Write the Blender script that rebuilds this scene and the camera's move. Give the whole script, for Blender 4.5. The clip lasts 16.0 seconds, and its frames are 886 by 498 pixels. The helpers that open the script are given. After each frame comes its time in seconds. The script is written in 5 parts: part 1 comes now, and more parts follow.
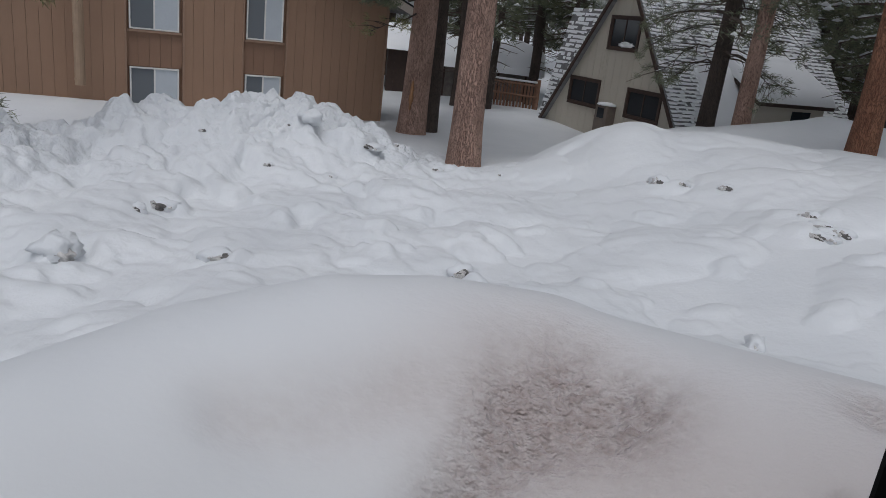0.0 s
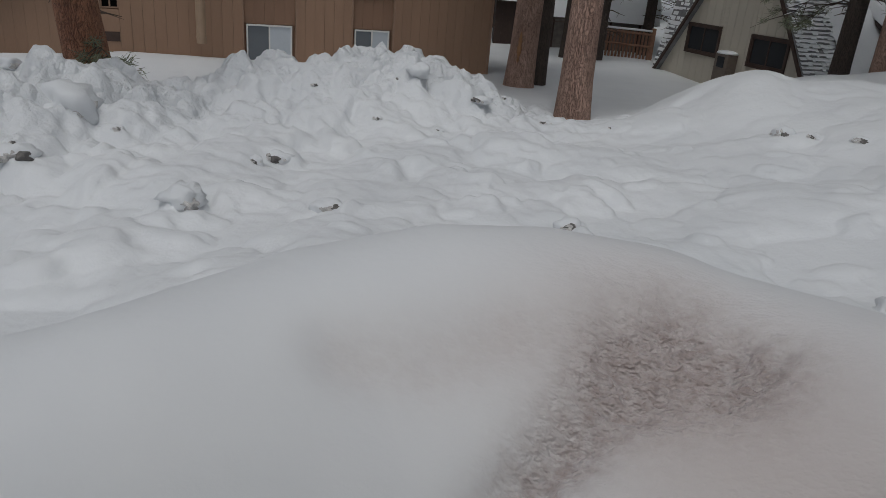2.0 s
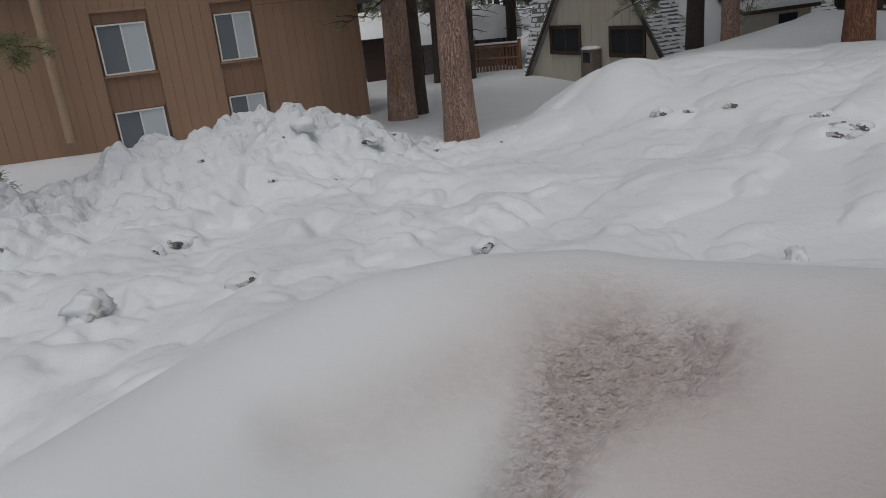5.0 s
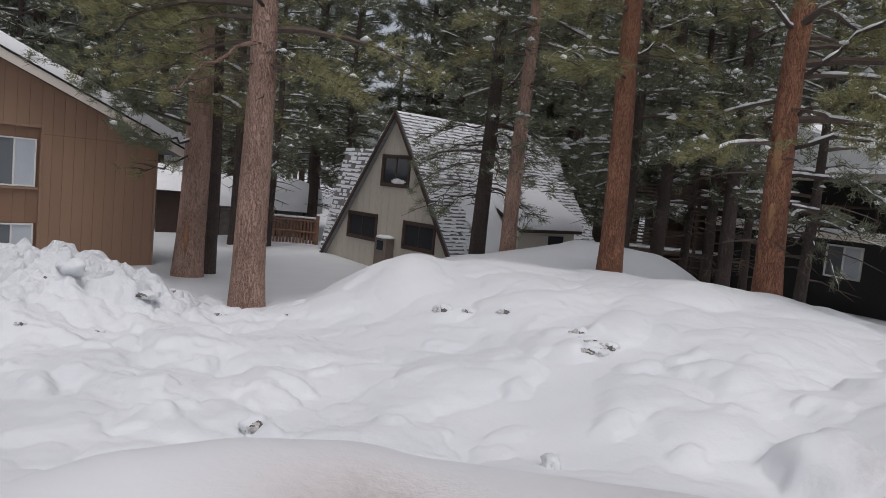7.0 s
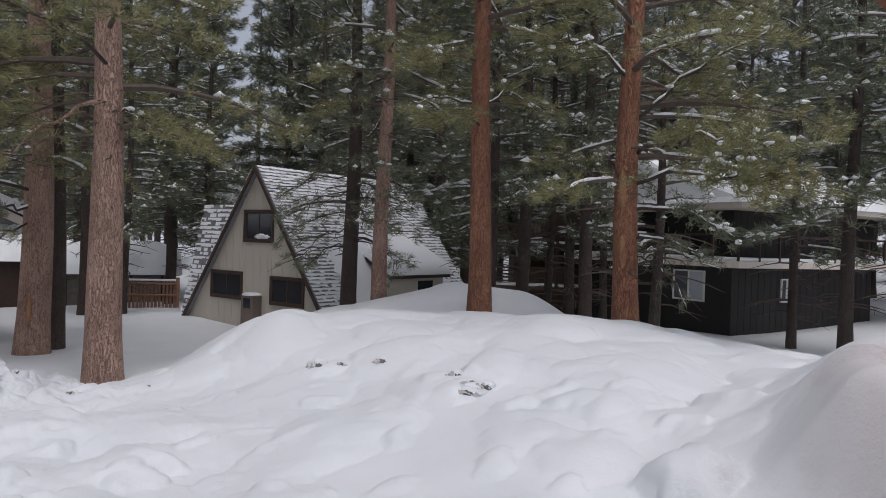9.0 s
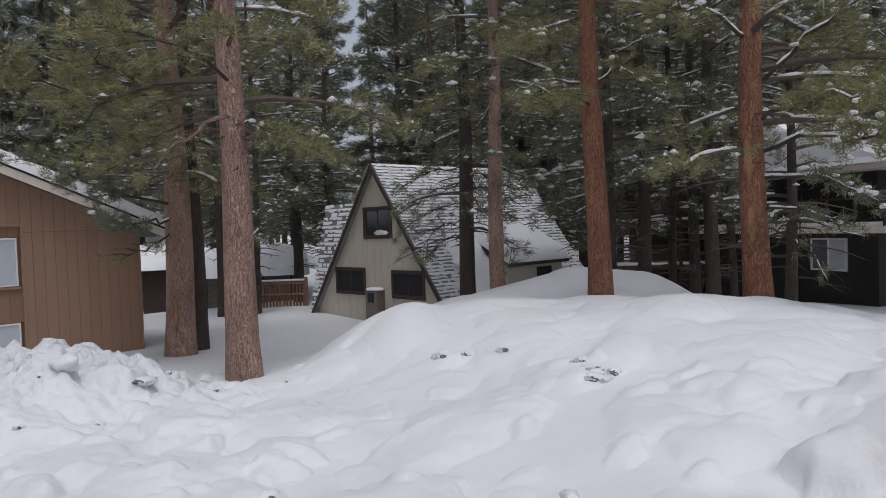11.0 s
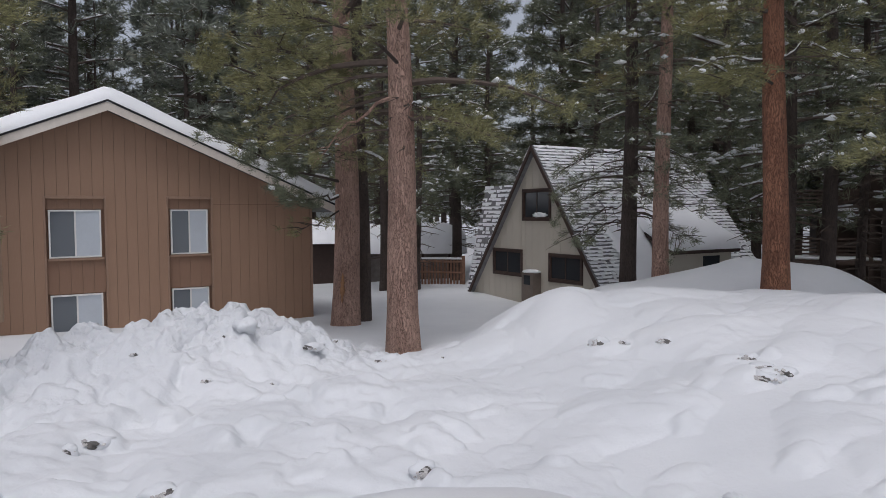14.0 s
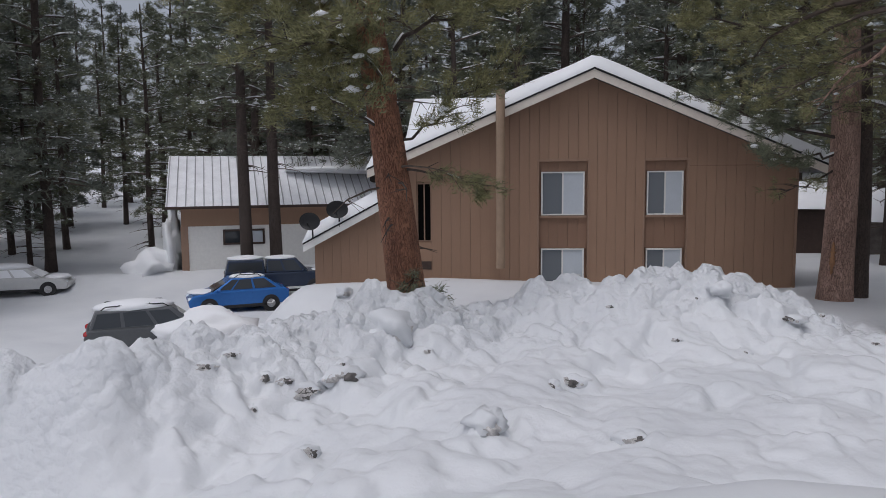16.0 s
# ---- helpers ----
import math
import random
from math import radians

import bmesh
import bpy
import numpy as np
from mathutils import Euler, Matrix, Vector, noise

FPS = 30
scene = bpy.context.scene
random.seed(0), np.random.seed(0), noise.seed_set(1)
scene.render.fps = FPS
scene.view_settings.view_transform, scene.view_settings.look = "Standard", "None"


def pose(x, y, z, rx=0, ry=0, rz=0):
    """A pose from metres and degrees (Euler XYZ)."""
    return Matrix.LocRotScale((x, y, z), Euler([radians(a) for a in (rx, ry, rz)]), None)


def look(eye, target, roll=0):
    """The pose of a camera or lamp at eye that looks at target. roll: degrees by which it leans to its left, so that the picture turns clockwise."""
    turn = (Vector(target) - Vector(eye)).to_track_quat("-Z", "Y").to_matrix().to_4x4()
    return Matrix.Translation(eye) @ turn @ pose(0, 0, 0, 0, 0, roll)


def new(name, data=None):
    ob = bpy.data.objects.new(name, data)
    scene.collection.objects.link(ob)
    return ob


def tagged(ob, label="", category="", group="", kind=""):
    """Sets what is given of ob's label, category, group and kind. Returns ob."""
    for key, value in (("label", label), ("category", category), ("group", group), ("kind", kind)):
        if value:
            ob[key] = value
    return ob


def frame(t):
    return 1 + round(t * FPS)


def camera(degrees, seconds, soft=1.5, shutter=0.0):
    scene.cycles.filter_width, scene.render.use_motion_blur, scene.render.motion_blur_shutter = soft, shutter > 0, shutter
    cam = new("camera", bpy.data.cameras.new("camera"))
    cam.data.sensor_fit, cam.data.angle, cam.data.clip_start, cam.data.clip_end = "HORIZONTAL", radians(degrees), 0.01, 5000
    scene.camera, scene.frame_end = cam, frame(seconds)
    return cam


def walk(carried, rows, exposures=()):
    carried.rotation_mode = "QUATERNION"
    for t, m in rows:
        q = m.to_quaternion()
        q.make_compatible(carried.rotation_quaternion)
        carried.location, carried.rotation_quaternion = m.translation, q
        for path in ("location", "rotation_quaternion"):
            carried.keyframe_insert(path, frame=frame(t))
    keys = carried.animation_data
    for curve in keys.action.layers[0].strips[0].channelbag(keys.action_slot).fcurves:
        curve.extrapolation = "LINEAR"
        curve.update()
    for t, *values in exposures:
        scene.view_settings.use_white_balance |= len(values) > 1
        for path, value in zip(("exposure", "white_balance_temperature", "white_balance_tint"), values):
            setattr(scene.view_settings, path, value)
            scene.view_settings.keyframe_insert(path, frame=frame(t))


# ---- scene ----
cam = camera(63.3, 16.0, soft=0.5)
# seconds, place of the eye, yaw, pitch, roll
PATH = [
    (0, 0.160, -0.105, 4.340, 2.99, -17.44, -6.44),
    (0.5, 0.158, -0.099, 4.311, 6.01, -20.01, -7.17),
    (1, 0.157, -0.077, 4.295, 10.27, -19.85, -5.45),
    (1.5, 0.158, -0.079, 4.291, 12.35, -19.52, -4.83),
    (2, 0.150, -0.103, 4.294, 11.16, -21.70, -4.49),
    (2.5, 0.147, -0.107, 4.286, 4.14, -22.07, -2.75),
    (3, 0.158, -0.119, 4.302, -0.06, -22.23, -2.50),
    (3.5, 0.173, -0.084, 4.302, 4.09, -23.73, 3.52),
    (4, 0.156, -0.045, 4.285, -4.65, -25.31, 5.19),
    (4.2, 0.120, -0.033, 4.297, -1.79, -24.99, 7.37),
    (6.3, 0.065, -0.042, 4.408, -4.76, -7.14, -2.40),
    (6.5, 0.093, -0.026, 4.422, -10.20, -6.32, -3.58),
    (7, 0.074, -0.032, 4.422, -14.64, -5.21, -5.46),
    (7.5, 0.098, -0.016, 4.444, -19.00, -1.59, -5.64),
    (8, 0.096, -0.017, 4.444, -20.51, -0.85, -4.95),
    (8.2, 0.090, -0.023, 4.446, -21.30, -0.72, -4.45),
    (10.3, 0.021, -0.092, 4.465, -29.22, -1.49, 0.83),
    (10.5, 0.052, -0.084, 4.502, -24.44, -1.53, 1.46),
    (11, 0.065, -0.077, 4.500, -16.03, -1.83, 1.98),
    (11.5, 0.059, -0.027, 4.501, -15.04, -2.07, 2.06),
    (12, 0.043, -0.040, 4.519, -13.32, -2.31, 1.90),
    (12.5, 0.029, -0.044, 4.522, -11.53, -2.28, 1.36),
    (13, 0.023, -0.050, 4.519, -8.55, -2.30, 0.84),
    (13.5, 0.010, -0.042, 4.506, -5.32, -2.70, 0.52),
    (14, 0.003, -0.052, 4.506, -3.57, -3.05, 0.27),
    (14.5, -0.000, 0.000, 4.500, 1.00, -3.30, 0.40),
    (15, -0.044, -0.024, 4.472, 15.07, -3.17, 1.06),
    (15.5, -0.075, -0.018, 4.434, 25.58, -4.38, 0.96),
    (16, -0.098, -0.019, 4.421, 32.76, -5.66, 0.49),
]
EXPOSURES = [(0.0, -0.32, 6120, 10), (0.4, -0.52, 6200, 8), (4.2, -0.64, 6400, 8), (6.3, -0.08, 6450, 12), (8.0, 0.0, 6250, 14), (14.5, -0.04, 6200, 14), (15.4, -0.22, 6180, 14), (16.0, -0.27, 6150, 14)]
walk(cam, [(t, pose(x, y, z, 90 + pitch, roll, yaw)) for t, x, y, z, yaw, pitch, roll in PATH], EXPOSURES)

# ---- world and light: an overcast winter day ----
world = bpy.data.worlds.new("winter_sky")
scene.world = world
world.use_nodes = True
wn, wl = world.node_tree.nodes, world.node_tree.links
wn.clear()
sky = wn.new("ShaderNodeTexSky")
sky.sky_type = "NISHITA"
sky.sun_disc = False
sky.sun_elevation, sky.sun_rotation = radians(70), radians(181)
sky.air_density, sky.dust_density, sky.ozone_density = 1.0, 4.0, 1.0
veil = wn.new("ShaderNodeHueSaturation")
veil.inputs["Saturation"].default_value = 0.36
glow = wn.new("ShaderNodeBackground")
glow.inputs["Strength"].default_value = 0.122
wout = wn.new("ShaderNodeOutputWorld")
wl.new(sky.outputs[0], veil.inputs["Color"])
wl.new(veil.outputs[0], glow.inputs["Color"])
wl.new(glow.outputs[0], wout.inputs["Surface"])
sun_data = bpy.data.lights.new("sun", "SUN")
sun_data.energy, sun_data.angle, sun_data.color = 0.70, radians(36), (1.0, 0.97, 0.93)
sun = new("sun", sun_data)
sun.matrix_world = look((1.5, -5, 30), (2, 6, 0))


# ---- materials ----
def material(name, rough=0.7, metal=0.0):
    m = bpy.data.materials.new(name)
    m.use_nodes = True
    b = m.node_tree.nodes["Principled BSDF"]
    b.inputs["Roughness"].default_value, b.inputs["Metallic"].default_value = rough, metal
    return m, m.node_tree.nodes, m.node_tree.links, b


def coords(n, l, scale=(1, 1, 1), space="Object"):
    tc, mp = n.new("ShaderNodeTexCoord"), n.new("ShaderNodeMapping")
    mp.inputs["Scale"].default_value = scale
    l.new(tc.outputs[space], mp.inputs["Vector"])
    return mp.outputs[0]


def noise_tex(n, l, vec, scale, detail=4, rough=0.55):
    t = n.new("ShaderNodeTexNoise")
    t.inputs["Scale"].default_value, t.inputs["Detail"].default_value, t.inputs["Roughness"].default_value = scale, detail, rough
    l.new(vec, t.inputs["Vector"])
    return t.outputs["Fac"]


def noise_colour(n, l, vec, scale):
    t = n.new("ShaderNodeTexNoise")
    t.inputs["Scale"].default_value = scale
    l.new(vec, t.inputs["Vector"])
    return t.outputs["Color"]


def ramp(n, l, fac, *stops):
    r = n.new("ShaderNodeValToRGB")
    e = r.color_ramp.elements
    while len(e) < len(stops):
        e.new(0.5)
    for k, (p, c) in enumerate(stops):
        e[k].position, e[k].color = p, (*c, 1) if len(c) == 3 else c
    l.new(fac, r.inputs[0])
    return r.outputs[0]


def mixed(n, l, fac, a, b, kind="MIX"):
    m = n.new("ShaderNodeMix")
    m.data_type, m.blend_type = "RGBA", kind
    for socket, v in ((m.inputs["Factor"], fac), (m.inputs["A"], a), (m.inputs["B"], b)):
        if isinstance(v, (int, float)):
            socket.default_value = v
        elif isinstance(v, tuple):
            socket.default_value = (*v, 1)
        else:
            l.new(v, socket)
    return m.outputs["Result"]


def maths(n, l, op, a, b=0.0, c=None):
    m = n.new("ShaderNodeMath")
    m.operation = op
    for k, v in enumerate((a, b) if c is None else (a, b, c)):
        if isinstance(v, (int, float)):
            m.inputs[k].default_value = v
        else:
            l.new(v, m.inputs[k])
    return m.outputs[0]


def relief(n, l, b, height, strength=0.4, distance=0.02, under=None):
    k = n.new("ShaderNodeBump")
    k.inputs["Strength"].default_value, k.inputs["Distance"].default_value = strength, distance
    l.new(height, k.inputs["Height"])
    if under is not None:
        l.new(under, k.inputs["Normal"])
    l.new(k.outputs[0], b.inputs["Normal"])
    return k.outputs[0]


def plain(name, colour, rough=0.6, metal=0.0, vary=0.12, scale=6.0, bump=0.0, stretch=(1, 1, 1)):
    """Paint, wood or metal with mottling at two scales."""
    m, n, l, b = material(name, rough, metal)
    v = coords(n, l, stretch)
    f1, f2 = noise_tex(n, l, v, scale), noise_tex(n, l, v, scale * 9, 3)
    f = maths(n, l, "MULTIPLY_ADD", f2, 0.4, maths(n, l, "MULTIPLY", f1, 0.6))
    dark, light = tuple(c * (1 - vary) for c in colour), tuple(min(1, c * (1 + vary)) for c in colour)
    l.new(ramp(n, l, f, (0.3, dark), (0.7, light)), b.inputs["Base Color"])
    if bump:
        relief(n, l, b, f, bump, 0.01)
    return m


def snow_material(name, dark, light, stained=False):
    m, n, l, b = material(name, 0.6)
    v = coords(n, l)
    big, mid, fine = noise_tex(n, l, v, 0.5, 3), noise_tex(n, l, v, 5, 5), noise_tex(n, l, v, 70, 3)
    col = ramp(n, l, big, (0.3, dark), (0.7, light))
    grit = noise_tex(n, l, v, 22, 6, 0.7)
    col = mixed(n, l, ramp(n, l, grit, (0.70, (0, 0, 0)), (0.80, (0.3, 0.3, 0.3))), col, (0.47, 0.45, 0.43))
    crumb = noise_tex(n, l, v, 15, 4, 0.6)
    h = maths(n, l, "ADD", maths(n, l, "MULTIPLY_ADD", fine, 0.10, mid), maths(n, l, "MULTIPLY", crumb, 0.55))
    relief(n, l, b, h, 0.45, 0.028)
    if stained:
        # meltwater from the eaves has left a brown tint and a rippled crust on the heap below the window
        def layer(name):
            a = n.new("ShaderNodeAttribute")
            a.attribute_name = name
            return a.outputs["Fac"]

        core, tint, smooth, broken = layer("stain"), layer("tint"), layer("smooth"), layer("broken")
        col = mixed(n, l, maths(n, l, "MULTIPLY", tint, 0.8), col, (0.53, 0.472, 0.452))
        spots = noise_tex(n, l, coords(n, l, (1.0, 1.4, 1.1)), 12, 3, 0.55)
        dirt = ramp(n, l, spots, (0.36, (0.42, 0.42, 0.42)), (0.66, (1, 1, 1)))
        col = mixed(n, l, maths(n, l, "MULTIPLY", maths(n, l, "MULTIPLY", core, dirt), 0.80), col, (0.315, 0.25, 0.232))
        ripple = noise_tex(n, l, coords(n, l, (1.0, 1.6, 1.2)), 24, 1, 0.5)
        k = b.inputs["Normal"].links[0].from_node
        l.new(maths(n, l, "MULTIPLY_ADD", smooth, -0.33, 0.45), k.inputs["Strength"])
        cell = n.new("ShaderNodeTexVoronoi")
        cell.inputs["Scale"].default_value = 5.5
        l.new(mixed(n, l, 0.12, v, noise_colour(n, l, v, 6), "ADD"), cell.inputs["Vector"])
        lumps = maths(n, l, "MULTIPLY_ADD", cell.outputs["Distance"], -1.0, maths(n, l, "MULTIPLY", noise_tex(n, l, v, 9, 4, 0.6), 0.8))
        relief(n, l, b, lumps, 0.5, 0.11, under=k.outputs[0])
        k = b.inputs["Normal"].links[0].from_node
        l.new(maths(n, l, "MULTIPLY", broken, 0.8), k.inputs["Strength"])
        relief(n, l, b, maths(n, l, "MULTIPLY_ADD", spots, 0.9, ripple), 0.5, 0.05, under=k.outputs[0])
        crust = b.inputs["Normal"].links[0].from_node
        l.new(maths(n, l, "MINIMUM", maths(n, l, "MULTIPLY_ADD", core, 0.55, maths(n, l, "MULTIPLY", tint, 0.26)), 0.8), crust.inputs["Strength"])
    l.new(col, b.inputs["Base Color"])
    return m


def bark_material(name, furrow, plate, tip):
    m, n, l, b = material(name, 0.9)
    v = coords(n, l, (1, 1, 0.30))
    warp = n.new("ShaderNodeTexNoise")
    warp.inputs["Scale"].default_value = 9
    l.new(v, warp.inputs["Vector"])
    vv = mixed(n, l, 0.34, v, warp.outputs["Color"], "ADD")
    vo = n.new("ShaderNodeTexVoronoi")
    vo.feature = "DISTANCE_TO_EDGE"
    vo.inputs["Scale"].default_value = 16
    l.new(vv, vo.inputs["Vector"])
    fine = noise_tex(n, l, coords(n, l, (1, 1, 0.20)), 26, 6, 0.78)
    big = noise_tex(n, l, coords(n, l, (1, 1, 0.35)), 2.2, 3)
    tone = ramp(n, l, maths(n, l, "MULTIPLY_ADD", fine, 0.55, maths(n, l, "MULTIPLY", big, 0.55)), (0.36, plate), (0.70, tip))
    col = mixed(n, l, ramp(n, l, maths(n, l, "MULTIPLY_ADD", fine, 0.10, vo.outputs["Distance"]), (0.03, (0.75, 0.75, 0.75)), (0.15, (0, 0, 0))), tone, furrow)
    l.new(col, b.inputs["Base Color"])
    h = maths(n, l, "MULTIPLY_ADD", fine, 0.3, ramp(n, l, vo.outputs["Distance"], (0.0, (0, 0, 0)), (0.16, (1, 1, 1))))
    relief(n, l, b, h, 0.9, 0.04)
    return m


def needle_material(name, dark, light, dead=(0.16, 0.10, 0.04)):
    m, n, l, b = material(name, 0.6)
    geo = n.new("ShaderNodeNewGeometry")
    ri = geo.outputs["Random Per Island"]
    patch = noise_tex(n, l, coords(n, l), 0.9, 3)
    tone = mixed(n, l, ri, dark, light)
    col = mixed(n, l, ramp(n, l, patch, (0.60, (0, 0, 0)), (0.74, (0.55, 0.55, 0.55))), tone, dead)
    l.new(col, b.inputs["Base Color"])
    return m


def siding_material(name, colour, vary=0.10):
    m, n, l, b = material(name, 0.75)
    info = n.new("ShaderNodeObjectInfo")
    grain = noise_tex(n, l, coords(n, l, (14, 14, 0.7)), 5, 5, 0.65)
    stain = noise_tex(n, l, coords(n, l, (1, 1, 0.5)), 0.9, 4)
    f = maths(n, l, "ADD", maths(n, l, "MULTIPLY_ADD", grain, 0.45, maths(n, l, "MULTIPLY", stain, 0.4)), maths(n, l, "MULTIPLY", info.outputs["Random"], 0.12))
    l.new(ramp(n, l, f, (0.25, tuple(c * (1 - 1.6 * vary) for c in colour)), (0.75, tuple(c * (1 + vary) for c in colour))), b.inputs["Base Color"])
    relief(n, l, b, grain, 0.25, 0.006)
    return m


def glass_material(name, colour, rough=0.08):
    m, n, l, b = material(name, rough)
    b.inputs["Base Color"].default_value = (*colour, 1)
    b.inputs["IOR"].default_value = 1.5
    b.inputs["Specular IOR Level"].default_value = 0.6
    return m


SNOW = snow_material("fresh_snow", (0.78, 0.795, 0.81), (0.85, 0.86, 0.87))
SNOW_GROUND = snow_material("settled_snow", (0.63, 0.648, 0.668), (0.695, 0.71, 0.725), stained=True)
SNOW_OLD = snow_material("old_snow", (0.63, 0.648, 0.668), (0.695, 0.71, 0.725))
DIRTY = plain("dirty_snow", (0.50, 0.485, 0.47), 0.8, vary=0.5, scale=7, bump=0.6)
# dirt colour darkened to carry the shade of the cavities too
DIRT_SHADE = plain("shaded_frozen_dirt", (0.13, 0.122, 0.116), 0.95, vary=0.5, scale=9, bump=0.8)
BARK_GREY = bark_material("bark_grey", (0.05, 0.033, 0.027), (0.24, 0.138, 0.106), (0.60, 0.395, 0.31))
BARK_RED = bark_material("bark_red", (0.04, 0.018, 0.012), (0.17, 0.070, 0.042), (0.46, 0.215, 0.125))
BARK_DARK = bark_material("bark_dark", (0.02, 0.016, 0.014), (0.06, 0.043, 0.036), (0.12, 0.09, 0.075))
NEEDLES = needle_material("needles", (0.076, 0.09, 0.06), (0.25, 0.265, 0.162))
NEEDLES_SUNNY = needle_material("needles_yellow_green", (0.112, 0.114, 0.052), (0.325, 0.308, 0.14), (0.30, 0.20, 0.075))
# distance haze is mixed into these paler, greyer needles
NEEDLES_HAZED = needle_material("needles_far_hazed", (0.115, 0.13, 0.108), (0.26, 0.28, 0.22))
TWIG = plain("twig_bark", (0.10, 0.075, 0.06), 0.9, vary=0.3, scale=8)
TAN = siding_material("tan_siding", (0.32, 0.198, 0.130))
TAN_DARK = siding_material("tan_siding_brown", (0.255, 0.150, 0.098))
PIPE_TAN = plain("pale_tan_metal", (0.33, 0.23, 0.155), 0.5, vary=0.12)
SCAR = plain("bare_orange_wood", (0.29, 0.15, 0.075), 0.85, vary=0.5, scale=8, bump=0.5, stretch=(1, 1, 0.3))
TAN_TRIM = plain("tan_trim", (0.30, 0.19, 0.13), 0.6, vary=0.1)
CREAM = siding_material("cream_siding", (0.52, 0.475, 0.395), 0.08)
BLACK_SIDING = siding_material("black_siding", (0.022, 0.019, 0.018), 0.3)
BROWN_SIDING = siding_material("brown_siding", (0.07, 0.045, 0.033), 0.25)
WHITE = plain("white_paint", (0.74, 0.73, 0.70), 0.5, vary=0.06)
WHITE_WALL = plain("white_stucco", (0.80, 0.79, 0.75), 0.85, vary=0.07, bump=0.2)
CREAM_TRIM = plain("cream_trim", (0.70, 0.63, 0.55), 0.55, vary=0.08)
DARK_TRIM = plain("dark_brown_trim", (0.055, 0.032, 0.024), 0.6, vary=0.25)
RED_WOOD = plain("redwood", (0.23, 0.085, 0.04), 0.65, vary=0.3, scale=5, stretch=(1, 1, 1))
LOG = plain("weathered_log", (0.24, 0.13, 0.085), 0.8, vary=0.35, scale=7)
BLACK = plain("black_metal", (0.008, 0.008, 0.009), 0.6, vary=0.2)
FRAME_AND_SLOT_BLACK = plain("matt_black_frame_and_slot_shade", (0.004, 0.004, 0.004), 0.95, vary=0.2)
FRAME_AND_SLOT_BLACK.node_tree.nodes["Principled BSDF"].inputs["Specular IOR Level"].default_value = 0.05
RUBBER = plain("rubber", (0.02, 0.02, 0.021), 0.8)
STEEL = plain("grey_metal", (0.42, 0.42, 0.43), 0.4, 0.8, vary=0.1)
STONE = plain("grey_stone", (0.17, 0.15, 0.135), 0.9, vary=0.4, scale=3, bump=0.6)
SHINGLE = plain("grey_shingle", (0.20, 0.20, 0.205), 0.85, vary=0.35, scale=5, bump=0.4)
GLASS_DARK = glass_material("dark_glass", (0.035, 0.04, 0.045))
GLASS_GREY = glass_material("screened_glass", (0.13, 0.145, 0.16), 0.2)
BLIND = plain("pale_blind", (0.50, 0.54, 0.58), 0.5, vary=0.05, scale=2)
METER_BOX = plain("brown_meter_box", (0.17, 0.135, 0.11), 0.6, vary=0.2)
BLUE_PAINT = plain("blue_car_paint", (0.03, 0.145, 0.43), 0.25, 0.2, vary=0.08)
NAVY_PAINT = plain("navy_car_paint", (0.035, 0.05, 0.085), 0.25, 0.2, vary=0.1)
GREY_PAINT = plain("grey_car_paint", (0.10, 0.105, 0.11), 0.35, 0.3, vary=0.1)
PALE_PAINT = plain("pale_car_paint", (0.52, 0.52, 0.51), 0.3, 0.1, vary=0.05)
RED_LENS = plain("red_lens", (0.42, 0.02, 0.025), 0.2)
ICE = glass_material("ice", (0.72, 0.77, 0.80), 0.1)


